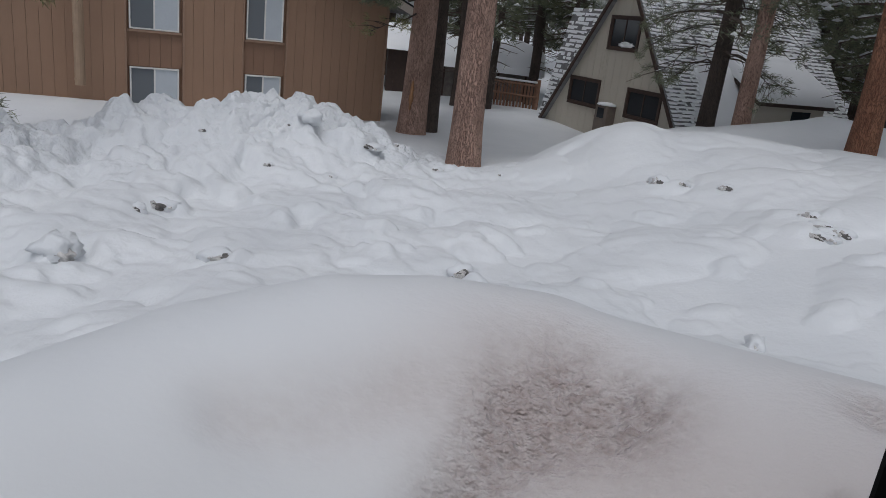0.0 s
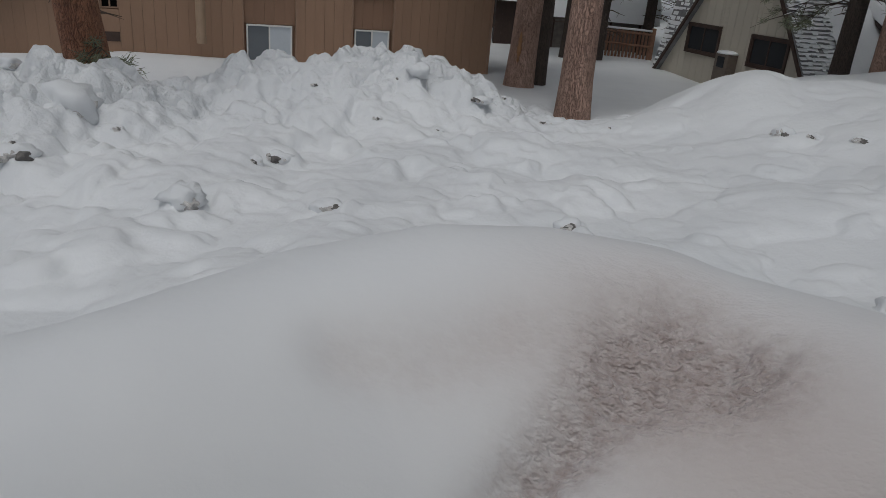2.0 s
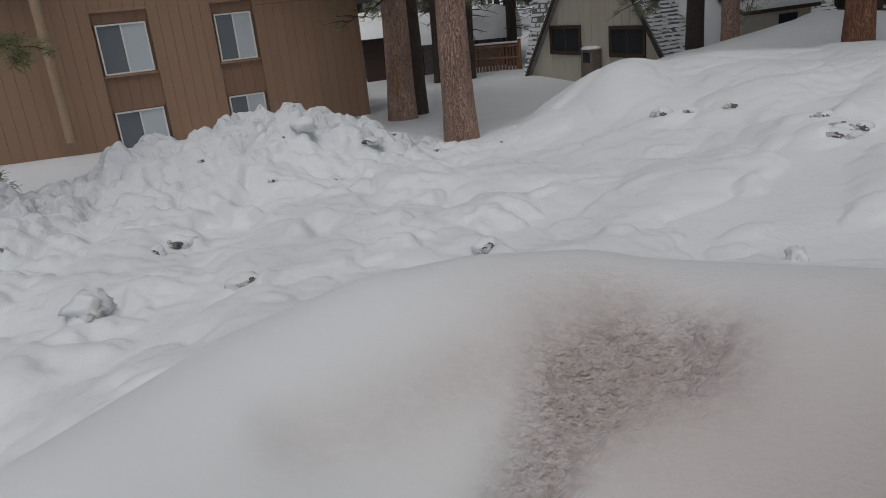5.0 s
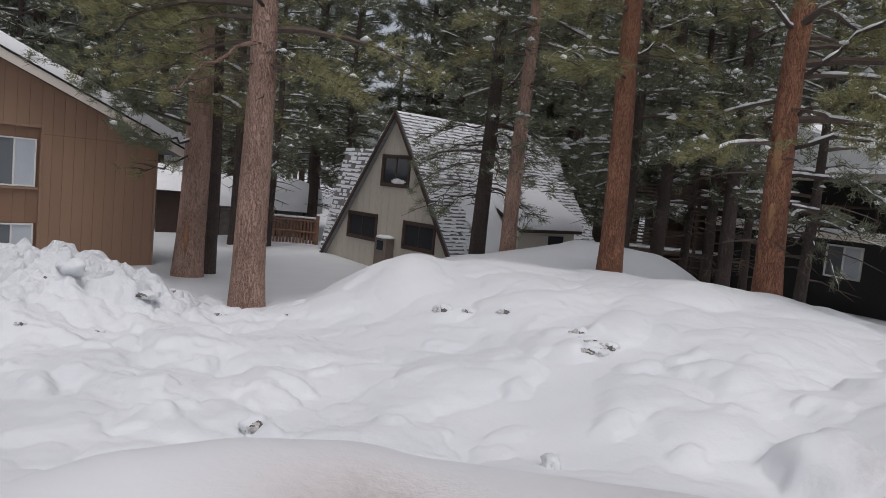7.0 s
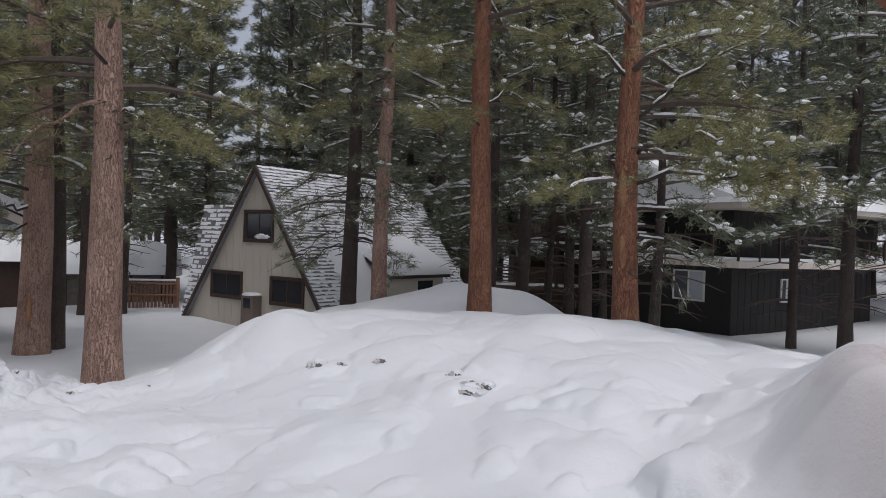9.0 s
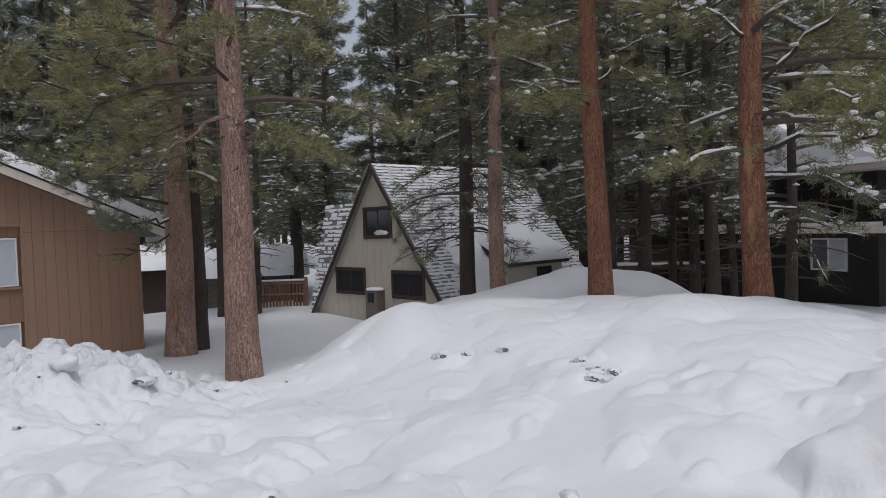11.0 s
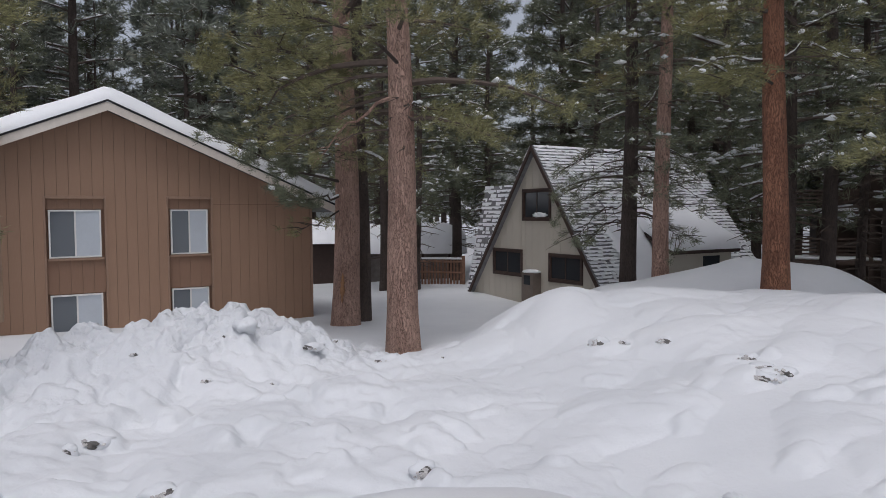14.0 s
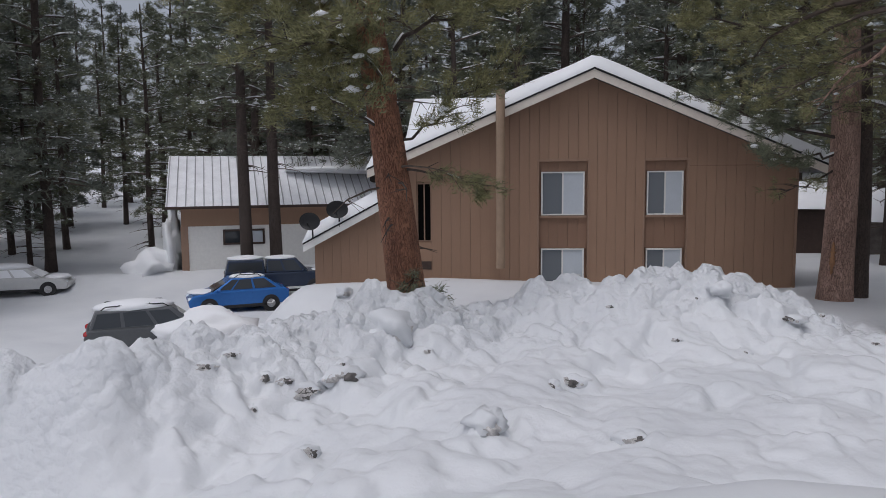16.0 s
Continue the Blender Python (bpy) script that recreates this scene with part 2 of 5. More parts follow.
# ---- mesh kit ----
class Kit:
    """Collects vertices and faces of one mesh."""

    def __init__(self):
        self.v, self.f = [], []

    def add(self, verts, faces):
        k = len(self.v)
        self.v += [tuple(p) for p in verts]
        self.f += [tuple(i + k for i in q) for q in faces]
        return self

    def box(self, x0, x1, y0, y1, z0, z1, m=None):
        p = [(x, y, z) for z in (z0, z1) for x, y in ((x0, y0), (x1, y0), (x1, y1), (x0, y1))]
        if m is not None:
            p = [m @ Vector(q) for q in p]
        return self.add(p, [(3, 2, 1, 0), (4, 5, 6, 7), (0, 1, 5, 4), (1, 2, 6, 5), (2, 3, 7, 6), (3, 0, 4, 7)])

    def prism(self, poly, y0, y1, m=None):
        """A polygon in x and z, counter-clockwise seen from -y, run from y0 to y1."""
        c = len(poly)
        p = [(x, y0, z) for x, z in poly] + [(x, y1, z) for x, z in poly]
        if m is not None:
            p = [m @ Vector(q) for q in p]
        return self.add(p, [tuple(range(c)), tuple(range(2 * c - 1, c - 1, -1))] + [((i + 1) % c, i, i + c, (i + 1) % c + c) for i in range(c)])

    def tube(self, path, radii, sides=8, caps=True):
        path = [Vector(p) for p in path]
        rings = []
        for i, p in enumerate(path):
            d = (path[min(i + 1, len(path) - 1)] - path[max(i - 1, 0)]).normalized()
            a = d.cross(Vector((0, 0, 1)) if abs(d.z) < 0.9 else Vector((1, 0, 0))).normalized()
            b = d.cross(a)
            rings.append([p + (a * math.cos(q) + b * math.sin(q)) * radii[i] for q in (2 * math.pi * s / sides for s in range(sides))])
        fs = [(i * sides + s, i * sides + (s + 1) % sides, (i + 1) * sides + (s + 1) % sides, (i + 1) * sides + s) for i in range(len(path) - 1) for s in range(sides)]
        if caps:
            fs += [tuple(range(sides - 1, -1, -1)), tuple(range((len(path) - 1) * sides, len(path) * sides))]
        return self.add([q for r in rings for q in r], fs)

    def blob(self, c, rx, ry, rz, seed=0, rough=0.18, flat=0.0, fine=2):
        """A lumpy rounded mass."""
        bm = bmesh.new()
        bmesh.ops.create_icosphere(bm, subdivisions=fine, radius=1)
        vs = []
        for v in bm.verts:
            w = v.co + Vector((seed * 3.1, seed * 1.7, 0))
            k = 1 + rough * (noise.noise(w * 1.7) + (0.5 * noise.noise(w * 4.1) + 0.3 * noise.noise(w * 9.0) if fine > 2 else 0))
            q = v.co * k
            vs.append((c[0] + q.x * rx, c[1] + q.y * ry, c[2] + max(q.z, -1 + flat) * rz))
        self.add(vs, [[w.index for w in f.verts] for f in bm.faces])
        bm.free()
        return self

    def mesh(self, name, mat, smooth=False):
        me = bpy.data.meshes.new(name)
        me.from_pydata(self.v, [], self.f)
        me.materials.append(mat)
        if smooth:
            me.shade_smooth()
        return me


def part(name, kit, mat, parent, label="", smooth=False, bevel=0.0):
    ob = new(name, kit.mesh(name, mat, smooth) if isinstance(kit, Kit) else kit)
    ob.parent = parent
    if label:
        ob["label"] = label
    if bevel:
        b = ob.modifiers.new("bevel", "BEVEL")
        b.width, b.segments, b.limit_method = bevel, 2, "ANGLE"
    return ob


def thing(name, m, label, category, group="", kind=""):
    ob = new(name)
    ob.empty_display_size = 0.2
    ob.matrix_world = m
    return tagged(ob, label, category, group, kind)


def at(az, r):
    """x, y of a place r metres off, az degrees clockwise from straight ahead."""
    return r * math.sin(radians(az)), r * math.cos(radians(az))


# ---- the snow-covered ground: one sheet ----
def soft_noise(x, y, size, seed):
    """Smooth random heights between -1 and 1 on cells of that size."""
    rng = np.random.default_rng(seed)
    tab = rng.uniform(-1, 1, (256, 256))
    u, v = x / size + 37.3, y / size + 11.7
    i, j = np.floor(u).astype(int), np.floor(v).astype(int)
    a, b = u - i, v - j
    a, b = a * a * (3 - 2 * a), b * b * (3 - 2 * b)
    i, j, i1, j1 = i % 256, j % 256, (i + 1) % 256, (j + 1) % 256
    return (tab[i, j] * (1 - a) + tab[i1, j] * a) * (1 - b) + (tab[i, j1] * (1 - a) + tab[i1, j1] * a) * b


def ridge(x, y, h, line):
    """Raises h to a ridge along points (x, y, height, half width)."""
    best = np.zeros_like(h)
    for (x0, y0, h0, w0), (x1, y1, h1, w1) in zip(line, line[1:]):
        dx, dy = x1 - x0, y1 - y0
        s = np.clip(((x - x0) * dx + (y - y0) * dy) / (dx * dx + dy * dy), 0, 1)
        d2 = (x - x0 - s * dx) ** 2 + (y - y0 - s * dy) ** 2
        w, top = w0 + s * (w1 - w0), h0 + s * (h1 - h0)
        best = np.maximum(best, np.maximum(top - h, 0) * np.exp(-d2 / (w * w)))
    return h + best


PILE_LEFT = [(-14.0, 3.0, 1.9, 1.8), (-9.5, 5.6, 1.95, 1.5), (-8.8, 8.8, 1.98, 1.5), (-8.2, 10.6, 2.28, 1.6), (-7.0, 12.1, 1.80, 1.5), (-6.1, 13.2, 2.10, 1.6), (-5.0, 14.0, 2.22, 1.6),
             (-3.9, 14.6, 2.46, 1.7), (-2.7, 15.2, 2.32, 1.4), (-1.6, 15.9, 1.55, 1.1)]
PILE_RIGHT = [(2.7, 16.0, 2.15, 1.7), (3.9, 15.6, 2.78, 2.5), (5.6, 15.2, 2.75, 3.4), (7.5, 14.2, 2.78, 3.8), (9.2, 12.2, 2.92, 3.6), (10.2, 10.6, 2.72, 3.0), (10.4, 9.2, 2.45, 2.2)]
PILE_BACK = [(6.6, 20.0, 2.4, 2.6), (9.4, 18.9, 3.15, 2.3), (11.2, 18.4, 3.0, 2.2)]
HEAP_NEAR = [(-5.0, 1.9, 1.75, 1.4), (-3.0, 2.3, 2.15, 1.5), (-1.9, 2.9, 2.40, 1.55), (-1.15, 3.8, 2.53, 1.6), (-0.43, 4.3, 2.62, 1.7), (0.16, 4.45, 2.66, 1.75), (0.75, 4.45, 2.65, 1.75), (1.32, 4.3, 2.57, 1.7), (2.1, 3.95, 2.60, 1.6), (3.4, 3.4, 2.55, 1.3)]
BANK_RIGHT = [(5.9, 2.2, 2.7, 0.8), (6.5, 3.5, 3.15, 0.75), (7.0, 4.5, 3.44, 0.8), (7.9, 5.2, 3.5, 1.1), (9.2, 5.6, 3.5, 1.5), (12.5, 6.0, 3.45, 2.2)]
HOUSE_BANK = [(-15.5, 16.5, 1.15, 2.2), (-12.5, 18.6, 1.35, 2.0), (-9.0, 20.0, 1.2, 1.8), (-4.5, 22.0, 1.0, 1.6)]


YARD_BANK = [(-38.0, 22.5, -0.75, 3.0), (-23.0, 40.5, -0.7, 3.0)]


def along(x, y, line):
    """How near a place lies to a line of (x, y, half width): 1 on it, falling to 0."""
    return ridge(x, y, np.zeros_like(x), [(a, b, 1.0, w) for a, b, w in line])


# the rippled brown hollow on the near heap, the fainter one beside it, the groove and the dirty bank
STAIN_CORE = [(1.22, 3.62, 0.36), (0.92, 3.72, 0.46), (0.68, 3.52, 0.36), (0.47, 3.25, 0.24), (0.20, 2.90, 0.17), (-0.05, 2.5, 0.14)]
STAIN_SIDE = [(-0.05, 3.55, 0.22), (-0.45, 3.28, 0.26), (-0.85, 3.12, 0.22)]
GROOVE = [(2.24, 3.05, 0.04), (2.06, 2.82, 0.07), (1.99, 2.70, 0.04), (1.97, 2.55, 0.06), (1.83, 2.38, 0.05), (1.74, 2.2, 0.07)]
PATCH = [(2.66, 3.62, 0.22), (3.1, 3.5, 0.25)]


def ground_height(x, y):
    r = np.hypot(x, y)
    h = 1.32 - 0.45 * np.clip((r - 16) / 8, 0, 1) - 0.3 * np.clip((y - 24) / 8, 0, 1)
    # the ploughed yard and road lie lower, the wood on the far side rises
    left = 1 / (1 + np.exp(np.clip((x + 0.42 * y + 5.6) / 1.1, -60, 60)))
    h = h * (1 - left) + left * (-1.55 + 0.05 * np.maximum(0, r - 47))
    h = h + 0.95 / (1 + np.exp(np.clip(-(x - 0.25 * y - 1.6) / 1.2, -60, 60))) * np.exp(-((y - 9.5) / 6.5) ** 2)
    h = h + 0.028 * np.maximum(0, x - 22) + 0.02 * np.maximum(0, r - 60)
    # the snow rises a little towards the cabin, the fence and the huts
    h = h + 0.42 / (1 + np.exp(np.clip(-(y - 26.5) / 1.6, -60, 60))) * np.exp(-((x - 1.5) / 5.5) ** 2)
    for line in (YARD_BANK, HOUSE_BANK, PILE_BACK, PILE_RIGHT, PILE_LEFT, HEAP_NEAR, BANK_RIGHT):
        h = ridge(x, y, h, line)
    crest = ridge(x, y, np.zeros_like(h), [(a, b, 1.0, 2.1) for a, b, _, _ in PILE_LEFT])
    crest = crest * np.clip((y - 1.5) / 6.5, 0.45, 1)
    left_side = 1 / (1 + np.exp(np.clip((x - 0.4) / 0.6, -60, 60)))
    field = np.exp(-(np.maximum(0, np.abs(y - 10.5) - 5.2) / 1.6) ** 2)
    heap = ridge(x, y, np.zeros_like(h), [(a, b, 1.0, 1.5) for a, b, _, _ in HEAP_NEAR])
    calm = np.clip(1 - 1.25 * heap, 0, 1)
    near = 1 - np.clip((r - 17.5) / 3, 0, 1)
    pillows, chunks = np.zeros_like(h), np.zeros_like(h)
    rng = np.random.default_rng(5)
    gx, gy = x[:, 0], y[0, :]
    # bent coordinates keep the lumps from being round
    slack = 0.3
    bent_x = x + 0.17 * soft_noise(x, y, 0.5, 41) + 0.07 * soft_noise(x, y, 0.17, 42)
    bent_y = y + 0.17 * soft_noise(x, y, 0.5, 43) + 0.07 * soft_noise(x, y, 0.17, 44)

    def cap(sheet, cx, cy, rad, a, turn, tall, power, keep):
        i0, i1 = np.searchsorted(gx, (cx - rad * 1.4 - slack, cx + rad * 1.4 + slack))
        j0, j1 = np.searchsorted(gy, (cy - rad * 1.4 - slack, cy + rad * 1.4 + slack))
        if i1 <= i0 or j1 <= j0:
            return
        u, v = bent_x[i0:i1, j0:j1] - cx, bent_y[i0:i1, j0:j1] - cy
        p, q = u * math.cos(turn) + v * math.sin(turn), v * math.cos(turn) - u * math.sin(turn)
        d2 = (p / (rad * a)) ** 2 + (q * a / rad) ** 2
        old = sheet[i0:i1, j0:j1]
        sheet[i0:i1, j0:j1] = np.maximum(old, old * keep + np.clip(1 - d2, 0, 1) ** power * tall)

    patchy = soft_noise(x, y, 1.9, 40)
    for k in range(420):
        cx, cy = rng.uniform(-14, 12), rng.uniform(4.8, 17)
        rad = 0.3 + 0.85 * rng.random() ** 1.8
        cap(pillows, cx, cy, rad, rng.uniform(0.8, 1.35), rng.uniform(0, 3.1), rad * rng.uniform(0.12, 0.34) * (0.8 if cx < 0.8 else 0.62), 0.6, 0.5)
    for k in range(700):
        cx, cy = rng.uniform(-14, 0.8), rng.uniform(5.0, 15)
        rad = 0.07 + 0.34 * rng.random() ** 2.2
        cap(pillows, cx, cy, rad, rng.uniform(0.85, 1.25), rng.uniform(0, 3.1), rad * rng.uniform(0.15, 0.62), 0.5, 0.75)
    for k in range(110):
        cx, cy = rng.uniform(0.8, 8), rng.uniform(5.5, 13)
        rad = rng.uniform(0.10, 0.32)
        cap(pillows, cx, cy, rad, rng.uniform(0.85, 1.3), rng.uniform(0, 3.1), rad * rng.uniform(0.1, 0.4), 0.55, 0.8)
    for k in range(9000):
        rad = 0.05 + 0.30 * rng.random() ** 2.8
        cap(chunks, rng.uniform(-14, 1), rng.uniform(4.8, 18), rad, rng.uniform(0.8, 1.25), rng.uniform(0, 3.1), rad * rng.uniform(0.35, 1.05), 0.5, 0.6)
    h = h + pillows * field * calm * near * (1 - 0.35 * crest)
    h = h + chunks * left_side * near * calm * np.clip(0.10 * field + 0.95 * crest, 0, 1)
    h = h + 0.09 * field * soft_noise(x, y, 1.3, 2) + 0.02 * field * calm * soft_noise(x, y, 0.6, 12)
    h = h + crest * near * (0.07 * soft_noise(x, y, 0.42, 3) + 0.035 * soft_noise(x, y, 0.17, 8))
    h = h + near * calm * left_side * np.clip(0.14 * field * (1 + patchy) + crest, 0, 1) * (0.11 * np.abs(soft_noise(x, y, 0.55, 14)) + 0.07 * np.abs(soft_noise(x, y, 0.26, 15)) + 0.06 * np.abs(soft_noise(x, y, 0.13, 16)))
    h = h - 0.26 * crest * near - 0.13 * field * calm
    h = h + 0.05 * soft_noise(x, y, 2.6, 4) + np.clip((r - 18) / 6, 0, 1) * 0.12 * soft_noise(x, y, 5.0, 7)
    h = h - 0.30 * np.exp(-(((x - 0.5) / 1.5) ** 2 + ((y - 16.6) / 1.7) ** 2))
    # the hollow that dripping water has eaten into the near heap, with its scalloped floor
    core, side, groove, patch = (along(x, y, q) for q in (STAIN_CORE, STAIN_SIDE, GROOVE, PATCH))
    scallop = np.abs(soft_noise(x + 0.4 * y, y * 1.9, 0.15, 17)) + 0.6 * np.abs(soft_noise(x, y * 1.8, 0.085, 19)) + 0.8 * np.abs(soft_noise(x, y * 1.5, 0.33, 20))
    h = h - core * (0.10 + 0.075 * scallop) - 0.07 * side * (1 + 0.25 * scallop) - (0.05 + 0.07 * np.abs(soft_noise(x, y, 0.12, 18))) * groove - patch * (0.05 + 0.05 * scallop)
    # a rounded lump at the foot of the dirty bank, and the streaks down its slope
    h = h + 0.40 * np.clip(1 - ((bent_x - 5.75) / 0.42) ** 2 - ((bent_y - 5.55) / 0.5) ** 2, 0, 1) ** 0.7
    bank = along(x, y, [(a, b, 1.5) for a, b, _, _ in BANK_RIGHT])
    h = h - 0.05 * bank * np.abs(soft_noise(x - 0.55 * y, y * 0.35, 0.33, 22))
    return h


def steps(*stops):
    """Places from the first stop to the last, with the spacing given for each stretch."""
    out = []
    for (lo, step), (hi, _) in zip(stops, stops[1:]):
        out += list(np.arange(lo, hi - step * 0.5, step))
    return np.array(out)


def outward(mid, out_lo, out_hi):
    """Carries a row of places on to both sides in growing steps."""
    up, down, d, p = [], [], mid[-1] - mid[-2], mid[-1]
    while p < out_hi:
        d = min(d * 1.13, 60)
        p += d
        up.append(p)
    d, p = mid[1] - mid[0], mid[0]
    while p > out_lo:
        d = min(d * 1.13, 60)
        p -= d
        down.append(p)
    return np.array(down[::-1] + list(mid) + up)


GX, GY = np.meshgrid(outward(steps((-12.5, 0.055), (-1.6, 0.032), (3.0, 0.055), (11, 0)), -500, 500), outward(steps((1.6, 0.032), (4.8, 0.05), (18.2, 0)), -300, 700), indexing="ij")
GH = ground_height(GX, GY)
NX, NY = GX.shape
IDX = np.arange(NX * NY).reshape(NX, NY)
QUADS = np.stack([IDX[:-1, :-1], IDX[1:, :-1], IDX[1:, 1:], IDX[:-1, 1:]], -1).reshape(-1, 4)
ground_mesh = bpy.data.meshes.new("ground")
ground_mesh.from_pydata(np.stack([GX, GY, GH], -1).reshape(-1, 3).tolist(), [], QUADS.tolist())
ground_mesh.shade_smooth()
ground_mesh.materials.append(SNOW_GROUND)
WARP = soft_noise(GX, GY, 0.35, 50)
STREAK = np.clip(soft_noise(GX - 0.55 * GY, GY * 0.3, 0.22, 51) * 1.3 + 0.22, 0, 1)
HEAP = along(GX, GY, [(a, b, w * 1.05) for a, b, _, w in HEAP_NEAR])
BANK = along(GX, GY, [(a - 0.3, b - 0.75, 0.95) for a, b, _, _ in BANK_RIGHT])
LAYERS = {"stain": np.clip(along(GX, GY, STAIN_CORE) * (1.15 + 0.5 * WARP) + 0.8 * along(GX, GY, PATCH) * (0.9 + 0.5 * WARP) + 0.35 * along(GX, GY, GROOVE) + 0.16 * along(GX, GY, STAIN_SIDE) + 0.75 * BANK * STREAK + 0.3 * np.exp(-((GX - 5.95) / 0.3) ** 2 - ((GY - 5.35) / 0.35) ** 2), 0, 1),
          "tint": np.clip(along(GX, GY, [(0.8, 3.6, 0.85), (1.7, 2.7, 1.25), (3.4, 2.6, 1.4)]) + 0.35 * along(GX, GY, STAIN_SIDE) + 1.0 * BANK, 0, 1),
          "smooth": np.clip(HEAP * 1.3, 0, 1),
          "broken": np.clip(along(GX, GY, [(a, b, 1.7) for a, b, _, _ in PILE_LEFT]) * (0.9 + 0.5 * soft_noise(GX, GY, 1.1, 52)) * np.clip((np.hypot(GX, GY) - 8.5) / 4, 0.12, 1), 0, 1)}
for key, values in LAYERS.items():
    ground_mesh.attributes.new(key, "FLOAT", "POINT").data.foreach_set("value", values.astype(np.float32).ravel())
ground = tagged(new("ground", ground_mesh), "deep white ploughed snow with lumpy banks and brown melt stains", "snow", kind="structure")


def ground_at(x, y):
    """Height of the snow at a place, from the nearest corners of the sheet."""
    i, j = int(np.searchsorted(GX[:, 0], x)), int(np.searchsorted(GY[0, :], y))
    return float(GH[max(i - 1, 0):i + 1, max(j - 1, 0):j + 1].mean())


# ---- houses ----
def window(parent, x0, x1, z0, z1, y=0.0, trim=WHITE, left=GLASS_GREY, right=BLIND, w=0.045, name="window", label="white-framed sliding window"):
    """A sliding window with a frame, a middle rail and two panes, facing -y."""
    win = new(name)
    win.parent = parent
    win["label"] = label
    k = Kit()
    for a, b, c, d in ((x0, x1, z1 - w, z1), (x0, x1, z0, z0 + w), (x0, x0 + w, z0 + w, z1 - w), (x1 - w, x1, z0 + w, z1 - w)):
        k.box(a, b, y - 0.05, y + 0.06, c, d)
    part("window_frame", k, trim, win, bevel=0.006)
    mid = (x0 + x1) / 2
    part("meeting_rail", Kit().box(mid - w * 0.5, mid + w * 0.5, y - 0.03, y + 0.04, z0 + w, z1 - w), trim, win)
    part("pane", Kit().box(x0 + w, mid - w * 0.5, y, y + 0.015, z0 + w, z1 - w), left, win)
    part("pane", Kit().box(mid + w * 0.5, x1 - w, y - 0.012, y + 0.003, z0 + w, z1 - w), right, win)
    return win


def boards(parent, cuts, low, top, y, thick, gap, mat, name="siding_board"):
    """Upright boards between neighbouring cuts, each from low(x) to top(x)."""
    for a, b in zip(cuts, cuts[1:]):
        a2, b2 = a + gap / 2, b - gap / 2
        m = (a2 + b2) / 2
        poly = [(a2, low(m)), (b2, low(m)), (b2, top(b2))] + ([(m, top(m))] if abs(top(m) - (top(a2) + top(b2)) / 2) > 0.02 else []) + [(a2, top(a2))]
        part(name, Kit().prism(poly, y, y + thick), mat, parent)


def split(a, b, step):
    n = max(1, round((b - a) / step))
    return [a + (b - a) * i / n for i in range(n + 1)]


def snow_slab(parent, path, y0, y1, thick, name="roof_snow", label="thick fresh snow on the roof", seed=0, nx=40, ny=24, closed_low=0.03):
    """Snow lying on a roof whose profile is a line of (x, z), run from y0 to y1, with soft edges."""
    xs = np.linspace(path[0][0], path[-1][0], nx)
    zs = np.interp(xs, [p[0] for p in path], [p[1] for p in path])
    ys = np.linspace(y0, y1, ny)
    X, Y = np.meshgrid(xs, ys, indexing="ij")
    edge = np.minimum(np.minimum(X - xs[0], xs[-1] - X) / 0.35, np.minimum(Y - y0, y1 - Y) / 0.12)
    t = thick * np.sqrt(np.clip(1 - (1 - np.clip(edge, 0, 1)) ** 2, 0, 1)) * (1 + 0.16 * soft_noise(X + seed * 7, Y, 1.4, 21))
    Zt = zs[:, None] + np.maximum(t, closed_low)
    top = np.stack([X, Y, Zt], -1).reshape(-1, 3)
    low = np.stack([X, Y, np.repeat(zs[:, None], ny, 1)], -1).reshape(-1, 3)
    I = np.arange(nx * ny).reshape(nx, ny)
    q = np.stack([I[:-1, :-1], I[1:, :-1], I[1:, 1:], I[:-1, 1:]], -1).reshape(-1, 4)
    rim = list(I[:, 0]) + list(I[-1, 1:]) + list(I[-2::-1, -1]) + list(I[0, -2:0:-1])
    side = [(rim[i], rim[i] + nx * ny, rim[(i + 1) % len(rim)] + nx * ny, rim[(i + 1) % len(rim)]) for i in range(len(rim))]
    k = Kit()
    k.v = [tuple(p) for p in np.concatenate([top, low]).tolist()]
    k.f = [tuple(map(int, f)) for f in q] + [tuple(map(int, f)) for f in side]
    return part(name, k, SNOW, parent, label, smooth=True)


# the tan house with the broad gable
APEX, EAVE, SLOPE = 3.05, 5.0, 0.425
tan_house = thing("tan_house", pose(-11.151, 20.116, 0, 0, 0, 29), "two-storey tan board-sided house with a broad snow-covered gable", "house")


def tan_top(x):
    return 7.48 - SLOPE * abs(x - APEX)


